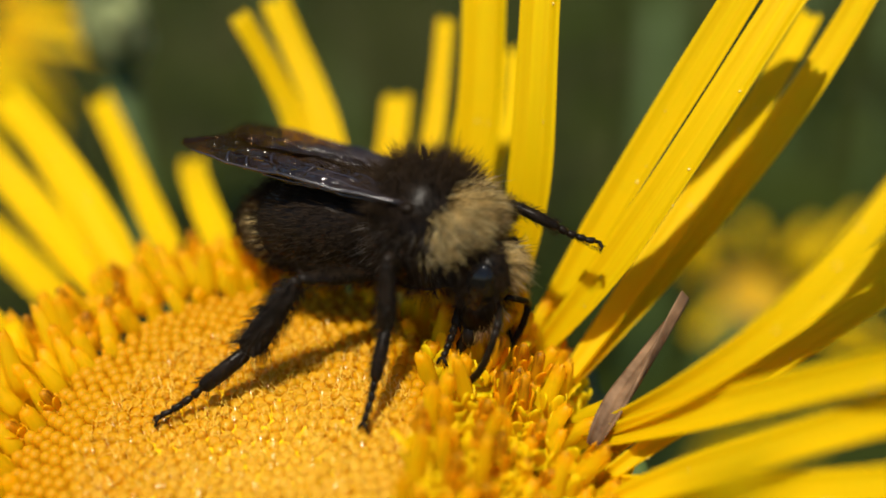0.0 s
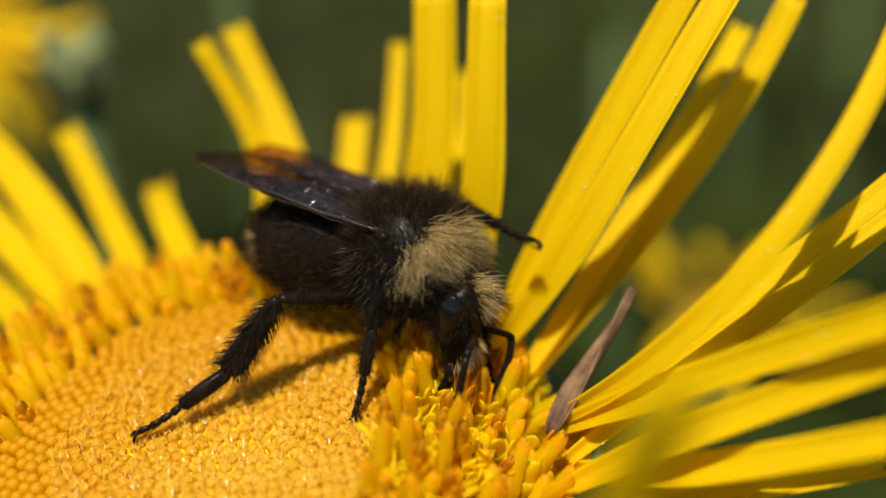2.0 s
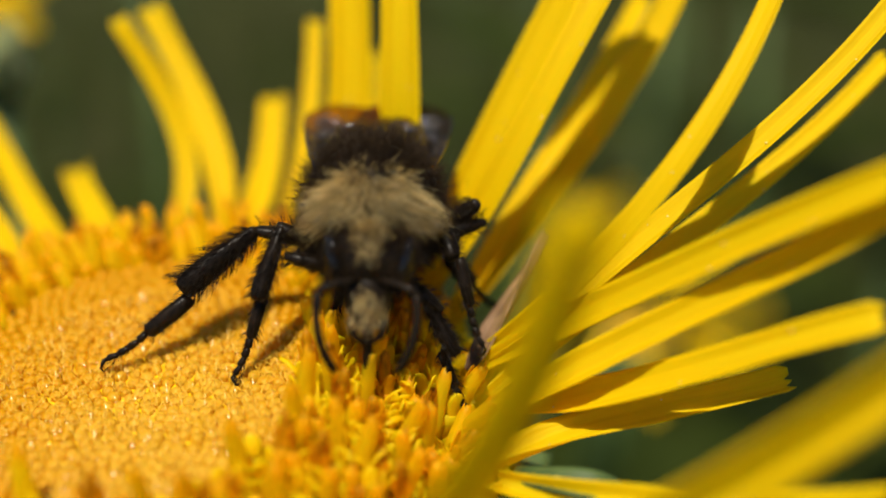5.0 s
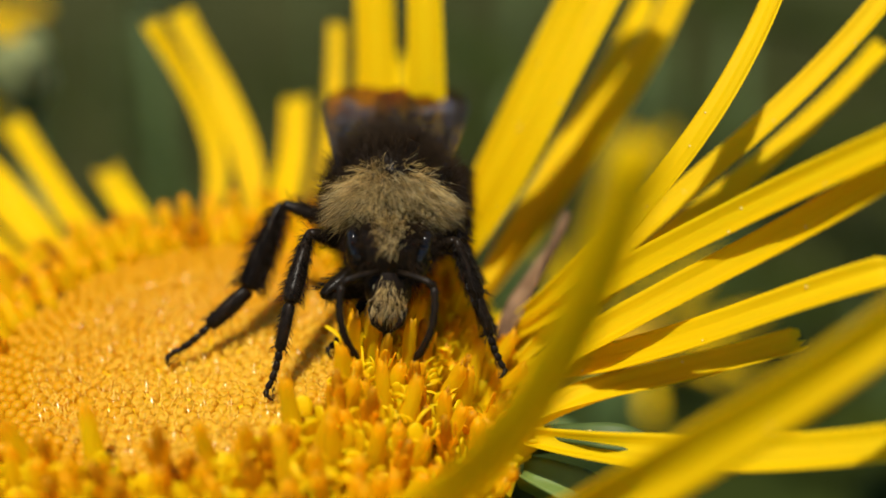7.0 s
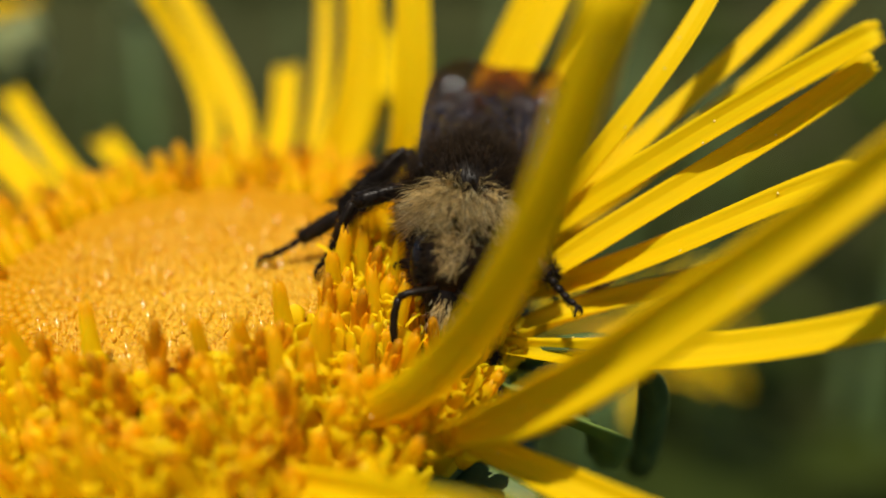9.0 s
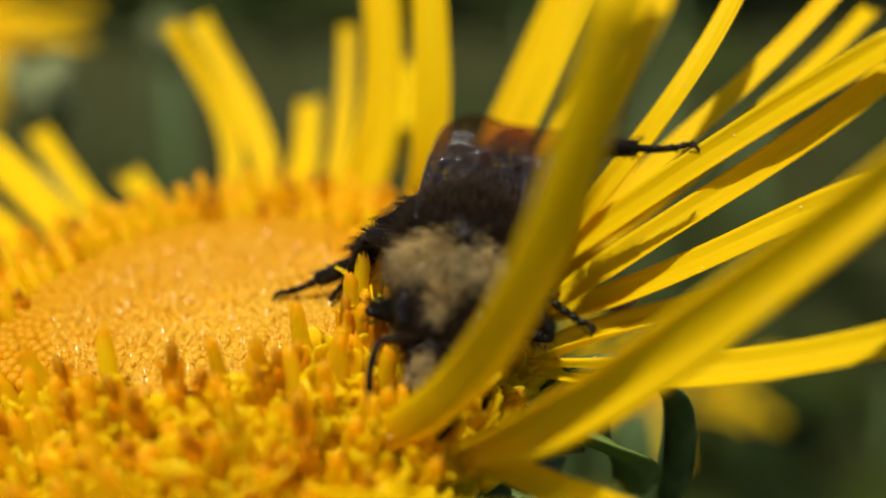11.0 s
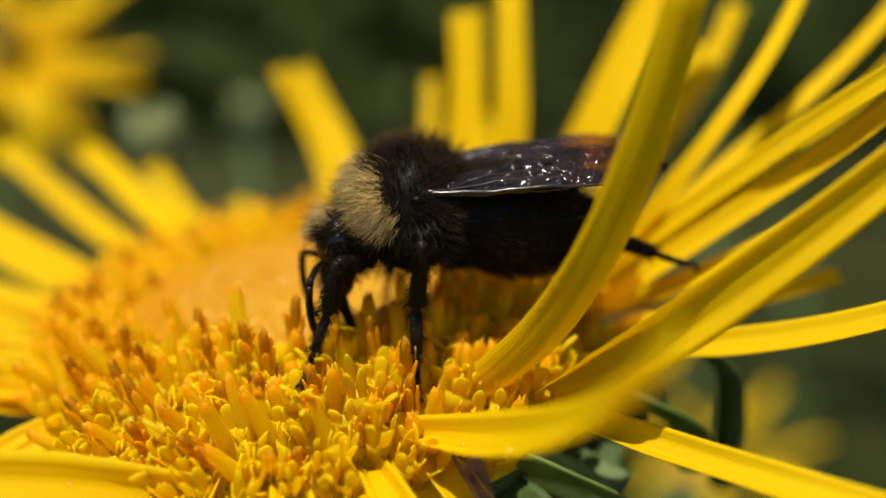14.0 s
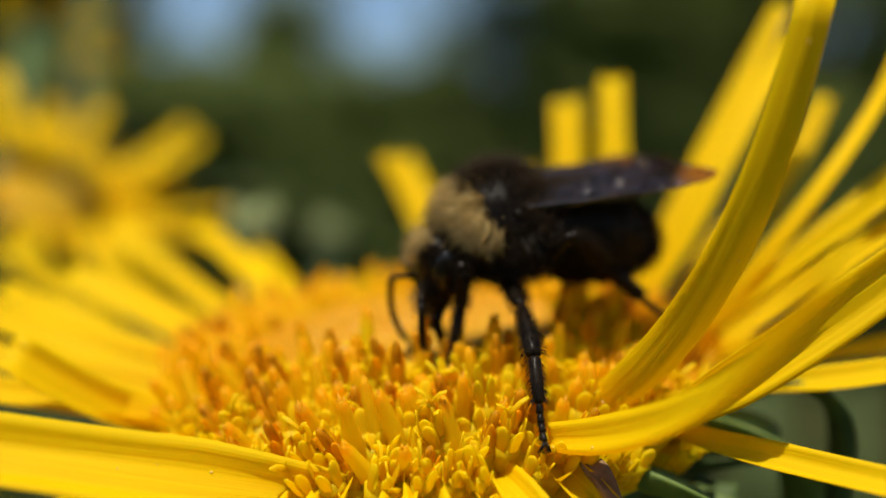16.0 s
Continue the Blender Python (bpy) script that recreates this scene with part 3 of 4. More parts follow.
    # green bracts in three rows beneath, and the stem
    for row in range(3):
        for k in range(22):
            a = 2 * math.pi * (k + 0.33 * row + rnd.uniform(-0.2, 0.2)) / 22
            r = RIM - 0.6 - 1.6 * row
            p = [polar(r - 3, a, -10.2 - 1.2 * row), polar(r - 0.6, a, -9.2 - 1.4 * row), polar(r + 1.6, a, -8.6 - 1.5 * row), polar(r + 3.0 + rnd.uniform(0, 1.5), a, -9.5 - 1.8 * row + rnd.uniform(-1, 1.4))]
            part("bract", strap(lambda s, p=p: bezier(p, s), rnd.uniform(2.4, 3.2), rnd, 14, thick=0.4, notch=False), GREEN, flower)
    # two outer bracts that curl away from the rim
    for wide, mat, label, *points in ((2.6, BRACT, "pale green leafy bract", (5.5, -6.0, -9.6), (9.0, -8.6, -9.6), (10.4, -7.2, -11.2), (11.2, -4.0, -15.0)),
                                      (1.7, GREEN, "dark green curled bract", (6.0, -4.6, -8.6), (10.4, -9.6, -5.0), (13.2, -7.0, -6.6), (13.6, -2.0, -17.0)),
                                      (2.0, BRACT, "pale green leafy bract", (0.0, -12.0, -11.0), (4.0, -13.6, -11.4), (6.6, -12.0, -13.0), (7.6, -9.0, -17.0))):
        p = [back @ Vector(q) for q in points]
        part("outer_bract", strap(lambda s, p=p: bezier(p, s), wide, rnd, 18, thick=0.35, notch=False), mat, flower, label)
    # withered brown bits that stick out between the petals
    for base_at, tip_at, wide in (((5.2, 0.2, -5.5), (9.4, 5.9, -0.9), 1.25), ((10.0, -2.6, -6.2), (12.0, -1.9, -4.8), 0.5), ((-2.2, -15.0, -9.6), (-1.0, -18.5, -11.0), 1.3)):
        b0, b3 = back @ Vector(base_at), back @ Vector(tip_at)
        p = [b0, b0.lerp(b3, 0.33) + Vector((0, 0, 0.4)), b0.lerp(b3, 0.66) + Vector((0.2, 0, 0.2)), b3]
        part("dry_bract", strap(lambda s, p=p: bezier(p, s), wide, rnd, 14, curl=1.2, thick=0.25, notch=False), DRY, flower, "withered brown bract")
    bm = bmesh.new()
    pts = [bezier(((0, 0, -13.5), (0, 0, -60), (20, 60, -300), (30, 90, -1290)), s / 14) for s in range(15)]
    tube(bm, pts, [4.2, 3.2] + [3.0] * 6 + [3.6] * 7, 12)
    part("stem", bm, GREEN, flower, "green stem")
    return flower

flower = build_flower()


# ---- the bumblebee: x ahead, y to its left, z up, in millimetres ----
BEE = 0.98
NECK = Vector((2.6, 0, -0.6))


def bee_part(name, bm, mat, parent, label="", off=(0, 0, 0)):
    bmesh.ops.translate(bm, vec=-Vector(off), verts=bm.verts)
    bmesh.ops.scale(bm, vec=(BEE, BEE, BEE), verts=bm.verts)
    return part(name, bm, mat, parent, label)


def ellipsoid(bm, at, radii, seg=28, rings=18, rough=0.0, turn=(0, 0, 0)):
    m = Matrix.Translation(at) @ pose(0, 0, 0, *turn) @ Matrix.Diagonal((*radii, 1))
    made = bmesh.ops.create_uvsphere(bm, u_segments=seg, v_segments=rings, radius=1, matrix=m)["verts"]
    if rough:
        for v in made:
            v.co += (v.co - Vector(at)).normalized() * rough * noise.noise(v.co * 0.9)
    return made


def hair(bm, p, d, length, width, droop):
    """One tapered hair with a bend."""
    d = d.normalized()
    side = d.cross(Vector((0.3, 0.2, 1))).normalized()
    up = d.cross(side)
    mid = p + d * length * 0.55
    tip = mid + (d + droop).normalized() * length * 0.5
    lo, hi = [], []
    for k in range(3):
        a = 2.0944 * k
        o = side * math.cos(a) + up * math.sin(a)
        lo.append(bm.verts.new(p + o * width))
        hi.append(bm.verts.new(mid + o * width * 0.8))
    end = bm.verts.new(tip)
    for k in range(3):
        j = (k + 1) % 3
        bm.faces.new((lo[k], lo[j], hi[j], hi[k]))
        bm.faces.new((hi[k], hi[j], end))


def fur_on(rnd, at, radii, count, keep, length, width, comb, wild=0.14, sink=0.06, tuft=0.35):
    """Hairs on an ellipsoid where keep(unit normal) allows them; comb bends them over."""
    bm = bmesh.new()
    made = 0
    while made < count:
        n = Vector((rnd.gauss(0, 1), rnd.gauss(0, 1), rnd.gauss(0, 1))).normalized()
        jag = n + noise.noise_vector(n * 4.5) * 0.10 + Vector((rnd.gauss(0, 0.05), rnd.gauss(0, 0.05), rnd.gauss(0, 0.05)))
        if not keep(jag):
            continue
        nn = Vector((n.x / radii[0], n.y / radii[1], n.z / radii[2])).normalized()
        p = Vector(at) + Vector((n.x * radii[0], n.y * radii[1], n.z * radii[2])) * (1 - sink)
        d = (nn + Vector(comb) + noise.noise_vector(p * 1.1) * tuft + Vector((rnd.gauss(0, wild), rnd.gauss(0, wild), rnd.gauss(0, wild)))).normalized()
        tall = length * rnd.uniform(0.7, 1.25)
        tip = p + d * tall
        # a few hairs lean together to one tip
        for _ in range(rnd.randint(3, 7)):
            made += 1
            o = Vector((rnd.gauss(0, 0.22), rnd.gauss(0, 0.22), rnd.gauss(0, 0.22)))
            q = p + o - nn * o.dot(nn)
            aim = tip + o * 0.8 + Vector((rnd.gauss(0, 0.16), rnd.gauss(0, 0.16), rnd.gauss(0, 0.16))) * (wild / 0.17) - q
            hair(bm, q, aim, aim.length * rnd.uniform(0.72, 1.05), width * rnd.uniform(0.7, 1.1), Vector(comb) * 0.4 + Vector((rnd.gauss(0, 0.2), rnd.gauss(0, 0.2), -0.10)))
    return bm


def wing_blade(root, tip, chord, wide, rnd, rounded=1.0):
    """A membrane with folds between its veins, and the veins themselves."""
    root, tip, chord = Vector(root), Vector(tip), Vector(chord)
    along = tip - root
    chord = (chord - along * chord.dot(along) / along.length_squared).normalized()
    nrm = along.cross(chord).normalized()
    if nrm.z < 0:
        nrm = -nrm

    def edge(u, q):
        """How far across the wing a point lies; both edges round off towards the tip."""
        w = wide * (0.13 + 0.87 * min(1, u / 0.62) ** 0.85)
        k = math.sqrt(max(0.004, 1 - (max(0, u - 0.70) / 0.30) ** 2))
        mid = 0.34 * wide
        return mid * (1 - k) * (1 - q) + (mid + (w - mid) * k) * q

    def point(u, q):
        lead = 0.25 * math.sin(u * math.pi)
        fold = 0.15 * math.sin(q * 24 + 3 * u) * (1 - 0.5 * u) + 0.05 * math.sin(u * 17 + 6 * q) + 0.03 * math.sin(u * 41 - 17 * q)
        droop = -0.35 * u * u * q
        return root + along * u + chord * (edge(u, q) - lead) + nrm * (fold + droop)
    bm = bmesh.new()
    nu, nq = 48, 26
    faces = []
    for off in (0.018, -0.018):
        grid = [[bm.verts.new(point(i / nu, j / nq) + nrm * off) for j in range(nq + 1)] for i in range(nu + 1)]
        faces.append(grid)
        for i in range(nu):
            for j in range(nq):
                q = (grid[i][j], grid[i + 1][j], grid[i + 1][j + 1], grid[i][j + 1])
                bm.faces.new(q if off > 0 else q[::-1])
    a, b = faces
    for i in range(nu):
        bm.faces.new((a[i][0], b[i][0], b[i + 1][0], a[i + 1][0]))
        bm.faces.new((a[i + 1][nq], b[i + 1][nq], b[i][nq], a[i][nq]))
    vein = bmesh.new()
    for q0, q1, u0, u1, th in ((0.0, 0.0, 0.0, 0.90, 0.12), (0.10, 0.10, 0.0, 0.66, 0.10), (0.25, 0.36, 0.05, 0.80, 0.075), (0.5, 0.62, 0.08, 0.76, 0.07), (0.8, 0.93, 0.1, 0.60, 0.06)):
        n = 16
        pts = [point(u0 + (u1 - u0) * k / n, q0 + (q1 - q0) * k / n) for k in range(n + 1)]
        tube(vein, pts, [th * (1 - 0.55 * k / n) for k in range(n + 1)], 6)
    for u, q0, q1 in ((0.42, 0.3, 0.55), (0.52, 0.1, 0.33), (0.60, 0.35, 0.62), (0.66, 0.12, 0.4), (0.74, 0.1, 0.38), (0.36, 0.55, 0.85)):
        pts = [point(u + 0.03 * math.sin(3 * k / 6), q0 + (q1 - q0) * k / 6) for k in range(7)]
        tube(vein, pts, [0.062] * 7, 5)
    return bm, vein


def leg_segment(rnd, length, r0, r1, r2, flat, hairs, hair_len):
    """A joint of a leg along +x, thickest towards its end, with bristles."""
    bm = bmesh.new()
    prof = ((0, 0.65 * r0), (0.04, 0.92 * r0), (0.3, (r0 + r1) / 2), (0.6, r1), (0.82, (r1 + r2) / 2), (0.95, 0.88 * r2), (1.0, 0.62 * r2))
    tube(bm, [(length * s, 0, 0) for s, _ in prof], [r for _, r in prof], 10, True, flat)
    for _ in range(hairs):
        s = rnd.uniform(0.05, 0.98)
        a = rnd.uniform(0, 2 * math.pi)
        r = r0 + (r1 - r0) * min(1, s / 0.65)
        n = Vector((0, math.cos(a), math.sin(a)))
        p = Vector((length * s, r * 0.9 * math.cos(a), flat * r * 0.9 * math.sin(a)))
        hair(bm, p, n + Vector((0.8, 0, 0)), hair_len * rnd.uniform(0.5, 1.2), 0.016, Vector((0.5, 0, 0)))
    return bm


def foot_segment(rnd, length, r, base, flat, hairs):
    """The broad first foot joint, four small ones and two claws, along +x with a bend."""
    bm = bmesh.new()
    b = base * length
    tube(bm, [(0, 0, 0), (0.06 * b, 0, 0), (0.5 * b, 0, 0), (0.94 * b, 0, 0), (b, 0, 0)], [0.6 * r, 0.9 * r, r, 0.9 * r, 0.5 * r], 10, True, flat)
    x, z, step = b, 0.0, (length - b) / 5
    for k in range(4):
        rr = 0.21 - 0.014 * k
        nx, nz = x + step, z + 0.10 * step * (k - 0.5)
        tube(bm, [(x, 0, z), (x + 0.2 * step, 0, z), (nx - 0.15 * step, 0, nz), (nx, 0, nz)], [0.10, rr * 0.8, rr, 0.11], 8)
        x, z = nx, nz
    for s in (-1, 1):
        tube(bm, [(x, 0, z), (x + 0.5 * step, 0.14 * s, z + 0.05), (x + 0.9 * step, 0.26 * s, z - 0.10), (x + 0.95 * step, 0.28 * s, z - 0.32)], [0.09, 0.09, 0.06, 0.015], 6)
    for _ in range(hairs):
        s = rnd.uniform(0.02, 1.0)
        a = rnd.uniform(0, 2 * math.pi)
        big = s < base
        rr = r if big else 0.12
        p = Vector((length * s, rr * 0.85 * math.cos(a), (flat if big else 1) * rr * 0.85 * math.sin(a)))
        hair(bm, p, Vector((0.9, math.cos(a), math.sin(a))), (0.42 if big else 0.22) * rnd.uniform(0.5, 1.2), 0.014, Vector((0.5, 0, 0)))
    return bm


# hip, lengths of thigh, shin and foot, thickness, for the left side
LEGS = {
    "front": ((1.9, 1.1, -2.1), 2.9, 2.9, 3.9, 0.44, 0.38, 0.27),
    "mid": ((0.1, 1.5, -2.2), 3.4, 3.6, 4.6, 0.50, 0.43, 0.33),
    "hind": ((-1.7, 1.5, -2.0), 4.3, 4.6, 5.4, 0.52, 0.46, 0.33),
}


def build_bee():
    rnd = random.Random(5)
    bee = tagged(new("bumblebee"), "furry black bumblebee with tan collar and smoky wings", "bee")
    # thorax
    bm = bmesh.new()
    ellipsoid(bm, (-0.1, 0, 0.35), (2.95, 3.0, 3.1), rough=0.12)
    thorax = bee_part("thorax", bm, BLACK, bee)
    back = (-0.1, 0, 0.35), (2.95, 3.0, 3.1)
    # the collar lies round the front of the thorax, which is bent down towards the head
    collar = lambda n: 0.90 * n.x - 0.28 * n.z + 0.10 * abs(n.y)
    low = lambda n: n.z + 0.35 * abs(n.y)
    bm = fur_on(rnd, *back, 9000, lambda n: (collar(n) < 0.56 or low(n) < 0.24) and n.z > -0.8 and not (n.x < -0.8 and n.z < 0.2), 1.25, 0.012, (-0.12, 0, 0.15), 0.16, tuft=0.2)
    bee_part("thorax_fur", bm, FUR_DARK, thorax, "dense black fur")
    bm = fur_on(rnd, *back, 6400, lambda n: collar(n) > 0.53 and low(n) > 0.21 and not (abs(n.y) < 0.10 and n.z < 0.40), 1.3, 0.0135, (0.10, 0, -0.30), 0.14, tuft=0.45)
    bee_part("collar_fur", bm, FUR_PALE, thorax, "thick tan collar fur")
    bm = fur_on(rnd, *back, 2600, lambda n: n.x > 0.1 and n.z > -0.6 and (low(n) < 0.24 or abs(n.y) < 0.14), 1.15, 0.011, (0.1, 0, -0.1), 0.28)
    bee_part("dark_bristle", bm, FUR_DARK, thorax, "black bristles in the collar")
    bm = fur_on(rnd, *back, 650, lambda n: abs(n.y) > 0.6 and n.z < 0.15 and n.z > -0.7, 1.05, 0.017, (-0.1, 0, -0.3))
    bee_part("side_fur", bm, FUR_GREY, thorax, "greyish tufts on the flank")
    # abdomen, in rings that overlap
    bm = bmesh.new()
    spine = lambda s: Vector((-1.7 - 8.4 * s, 0, 0.25 - 0.5 * s - 1.2 * s * s))
    prof = lambda s: 3.12 * max(0.04, math.sin(math.pi * (0.14 + 0.86 * s)) ** 0.62) * (1 - 0.12 * s)
    n = 42
    pts, rad = [], []
    for i in range(n + 1):
        s = i / n
        pts.append(spine(s))
        rad.append(prof(s) * (1 + 0.030 * ((s * 6.5) % 1.0) - 0.015))
    tube(bm, pts, rad, 40, True, 0.90)
    abdomen = bee_part("abdomen", bm, BLACK, bee, "glossy black segmented abdomen")
    for name, mat, count, lo, hi, length, lab in (("abdomen_fur", FUR_DARK, 7000, 0.0, 1.0, 0.85, "short black fur"),
                                                  ("tail_fur", FUR_PALE, 800, 0.74, 0.86, 0.65, "pale tan hair patch near the tail")):
        bm = bmesh.new()
        for _ in range(count):
            s, a = rnd.uniform(lo, hi), rnd.uniform(0, 2 * math.pi)
            if name == "tail_fur" and not (math.cos(a) < -0.45 and abs(math.sin(a)) < 0.7):
                continue
            t = (spine(min(1, s + 0.02)) - spine(s - 0.02)).normalized()
            up = Vector((0, 1, 0)).cross(t).normalized()
            o = Vector((0, 1, 0)) * math.cos(a) - up * math.sin(a) * -1
            p = spine(s) + o * prof(s) * (0.90 if abs(math.sin(a)) > 0.7 else 0.95)
            hair(bm, p, o + t * 1.1 + Vector((rnd.gauss(0, 0.25), rnd.gauss(0, 0.25), rnd.gauss(0, 0.25))), length * rnd.uniform(0.6, 1.3), 0.016, t * 0.6)
        bee_part(name, bm, mat, abdomen, lab)
    # head, turning at the neck
    bm = bmesh.new()
    ellipsoid(bm, (3.55, 0, -1.15), (1.25, 1.75, 1.75), rough=0.05)
    ellipsoid(bm, (4.10, 0, -2.65), (0.90, 1.10, 1.50), turn=(0, -12, 0))
    head = bee_part("head", bm, BLACK, bee, "", NECK)
    head.location = NECK * BEE * MM
    for s in (1, -1):
        bm = bmesh.new()
        ellipsoid(bm, (3.75, 1.5 * s, -1.25), (0.78, 0.5, 1.3), turn=(-10 * s, -8, 0))
        bee_part("compound_eye", bm, EYE, head, "shiny black compound eye", NECK)
        bm = bmesh.new()
        tube(bm, [(4.75, 0.45 * s, -1.75), (5.1, 1.0 * s, -1.75), (5.45, 1.75 * s, -1.9), (5.6, 2.05 * s, -2.1)], [0.15, 0.16, 0.17, 0.20], 8)
        n = 12
        fl = [bezier(((5.6, 2.05 * s, -2.1), (6.0, 2.3 * s, -3.2), (6.2, 2.0 * s, -4.6), (5.7, 1.3 * s, -5.6)), k / n) for k in range(n + 1)]
        tube(bm, fl, [0.175 + 0.022 * (k % 2) for k in range(n)] + [0.12], 10)
        bee_part("antenna", bm, BLACK, head, "black elbowed antenna", NECK)
        bm = bmesh.new()
        tube(bm, [(4.3, 0.75 * s, -3.6), (4.6, 0.6 * s, -4.3), (4.7, 0.15 * s, -4.7)], [0.30, 0.26, 0.10], 8, True, 0.7)
        bee_part("mandible", bm, BLACK, head, "", NECK)
    bm = bmesh.new()
    tube(bm, [(4.3, 0, -3.2), (4.35, 0, -4.4), (4.25, 0, -5.6), (4.1, 0, -6.4)], [0.34, 0.34, 0.27, 0.10], 10, True, 0.8)
    bee_part("tongue_sheath", bm, BLACK, head, "black tongue sheath reaching into florets", NECK)
    face = (3.55, 0, -1.15), (1.25, 1.75, 1.75)
    bm = fur_on(rnd, *face, 620, lambda n: n.z > 0.22 and abs(n.y) < 0.10 + 0.22 * n.z and n.x > 0.15, 0.85, 0.0115, (0.45, 0, -0.25), tuft=0.4)
    bee_part("crown_fur", bm, FUR_PALE, head, "tan tuft on the crown", NECK)
    bm = fur_on(rnd, (4.1, 0, -2.5), (0.95, 1.10, 1.50), 340, lambda n: n.x > 0.3 and abs(n.y) < 0.5 and n.z < 0.05, 0.7, 0.012, (0.3, 0, -0.5), tuft=0.3)
    bee_part("face_fur", bm, FUR_PALE, head, "tan hairs on the face", NECK)
    bm = fur_on(rnd, *face, 2600, lambda n: n.z < 0.85 and (abs(n.y) > 0.30 or n.z > 0) and n.x < 0.75, 0.8, 0.016, (0.1, 0, -0.2))
    bee_part("cheek_fur", bm, FUR_DARK, head, "black hairs on the cheeks", NECK)
    # wings folded over the back
    for s in (1, -1):
        up = 0.12 if s > 0 else 0.0
        for name, root, tip, chord, wide in (("forewing", (0.0, 2.6 * s, 1.8 + up), (-12.0, 4.2 * s, 3.2 + up), (-0.05, -1.0 * s, 0.10), 5.1),
                                             ("hindwing", (-0.7, 2.3 * s, 1.6 + up), (-9.2, 3.3 * s, 2.6 + up), (-0.05, -1.0 * s, 0.12), 3.2)):
            bm, vein = wing_blade(root, tip, chord, wide, rnd)
            w = bee_part(name, bm, WING, bee, "smoky brown see-through wing")
            bee_part("vein", vein, VEIN, w, "dark wing veins")
        bm = bmesh.new()
        ellipsoid(bm, (0.1, 2.65 * s, 1.7), (0.42, 0.3, 0.26), 14, 10)
        bee_part("wing_base", bm, BLACK, bee, "glossy black wing base")
    # legs
    legs = {}
    for name, (hip, thigh, shin, foot, rt, rs, rf) in LEGS.items():
        for s, sidename in ((1, "left"), (-1, "right")):
            hind = name == "hind"
            f = bee_part("thigh", leg_segment(rnd, thigh, rt * 0.75, rt, rt * 0.7, 0.8, 300, 0.55), BLACK, bee)
            t = bee_part("shin", leg_segment(rnd, shin, rs * 0.55, rs, rs * 1.05, 1.4 if hind else 1.0, 900 if hind else 480, 0.85 if hind else 0.5), BLACK, bee,
                         "broad bristly hind shin" if hind else "")
            k = bee_part("foot", foot_segment(rnd, foot, rf, 0.5, 1.3 if hind else 0.9, 420), BLACK, bee, "jointed black foot with two claws")
            hp = Vector((hip[0], hip[1] * s, hip[2])) * BEE
            legs[name + "_" + sidename] = (hp, thigh * BEE, shin * BEE, foot * BEE, s, f, t, k)
    return bee, head, legs


bee, bee_head, bee_legs = build_bee()

# ---- the meadow behind ----
bm = bmesh.new()
bmesh.ops.create_grid(bm, x_segments=2, y_segments=2, size=3000000)
ground = tagged(part("ground", bm, SOIL), "dark green meadow ground", "ground", kind="structure")
ground.location.z = -1.3


def simple_flower(name, label, count=30, dome=10.0, size=1.0):
    """Another flower of the same kind, seen out of focus."""
    rnd = random.Random(21)
    f = tagged(new(name), label, "flower")
    bm = bmesh.new()
    ellipsoid(bm, (0, 0, -1.5), (dome, dome, 2.0), 24, 12)
    part("disc", bm, BUD, f, "orange floret cushion")
    for k in range(count):
        a = 2 * math.pi * (k + rnd.uniform(-0.3, 0.3)) / count
        d = Vector((math.cos(a), math.sin(a), 0))
        e = rnd.uniform(0.0, 0.75)
        p = [d * 8, d * 13 + Vector((0, 0, 2)), d * 23 * size + Vector((0, 0, 9 * e)), d * rnd.uniform(25, 34) * size + Vector((0, 0, 20 * e - 4))]
        part("petal", strap(lambda s, p=p: bezier(p, s), 2.1, rnd, 14), PETAL, f)
    bm = bmesh.new()
    tube(bm, [(0, 0, -2), (1, 0, -30), (4, 2, -160), (10, 3, -420)], [6.5, 3.0, 2.6, 3.0], 8)
    part("stem", bm, GREEN, f, "green stem")
    return f


SWAY = [
    (0, -64.7, 77.4, -12.0),
    (1.5, -61.9, 76.8, -7.7),
    (3, -61.8, 76.7, -7.7),
    (4.2, -57.8, 77.6, -2.8),
    (6.5, -56.8, 77.3, -1.8),
    (8, -59.5, 75.3, -1.4),
    (9.2, -56.1, 73.3, 0.9),
    (11.5, -53.2, 74.4, 5.8),
    (13, -55.8, 68.8, 8.3),
    (14.5, -55.9, 65.6, 8.0),
    (15, -54.3, 68.3, 5.7),
    (15.5, -56.3, 62.5, 4.8),
    (16, -56.7, 59.6, 3.2),
]
sway_flower = simple_flower("elecampane_flower", "yellow elecampane flower swaying out of focus behind", 34, 6.0, 0.66)

def leaf_blade(bm, root, direction, length, wide, sag, rnd):
    """A large lance-shaped leaf with a raised rim, folded along its midrib."""
    d = Vector(direction).normalized()
    side = d.cross(Vector((0, 0, 1))).normalized()
    rows = []
    n = 10
    for i in range(n + 1):
        s = i / n
        p = Vector(root) + d * length * s + Vector((0, 0, -sag * length * s * s))
        w = wide * (math.sin(math.pi * min(1, 0.06 + s * 0.94)) ** 0.75 + 0.02)
        wave = 0.06 * wide * math.sin(9 * s + rnd.uniform(0, 1))
        rows.append([bm.verts.new(p + side * w * q + Vector((0, 0, abs(q) * 0.35 * w + wave * q + t))) for t in (0.8, -0.8) for q in (-1, -0.5, 0, 0.5, 1)])
    for a, b in zip(rows, rows[1:]):
        for j in range(4):
            bm.faces.new((a[j], b[j], b[j + 1], a[j + 1]))
            bm.faces.new((a[6 + j], b[6 + j], b[5 + j], a[5 + j]))
        bm.faces.new((a[0], a[5], b[5], b[0]))
        bm.faces.new((a[4], b[4], b[9], a[9]))


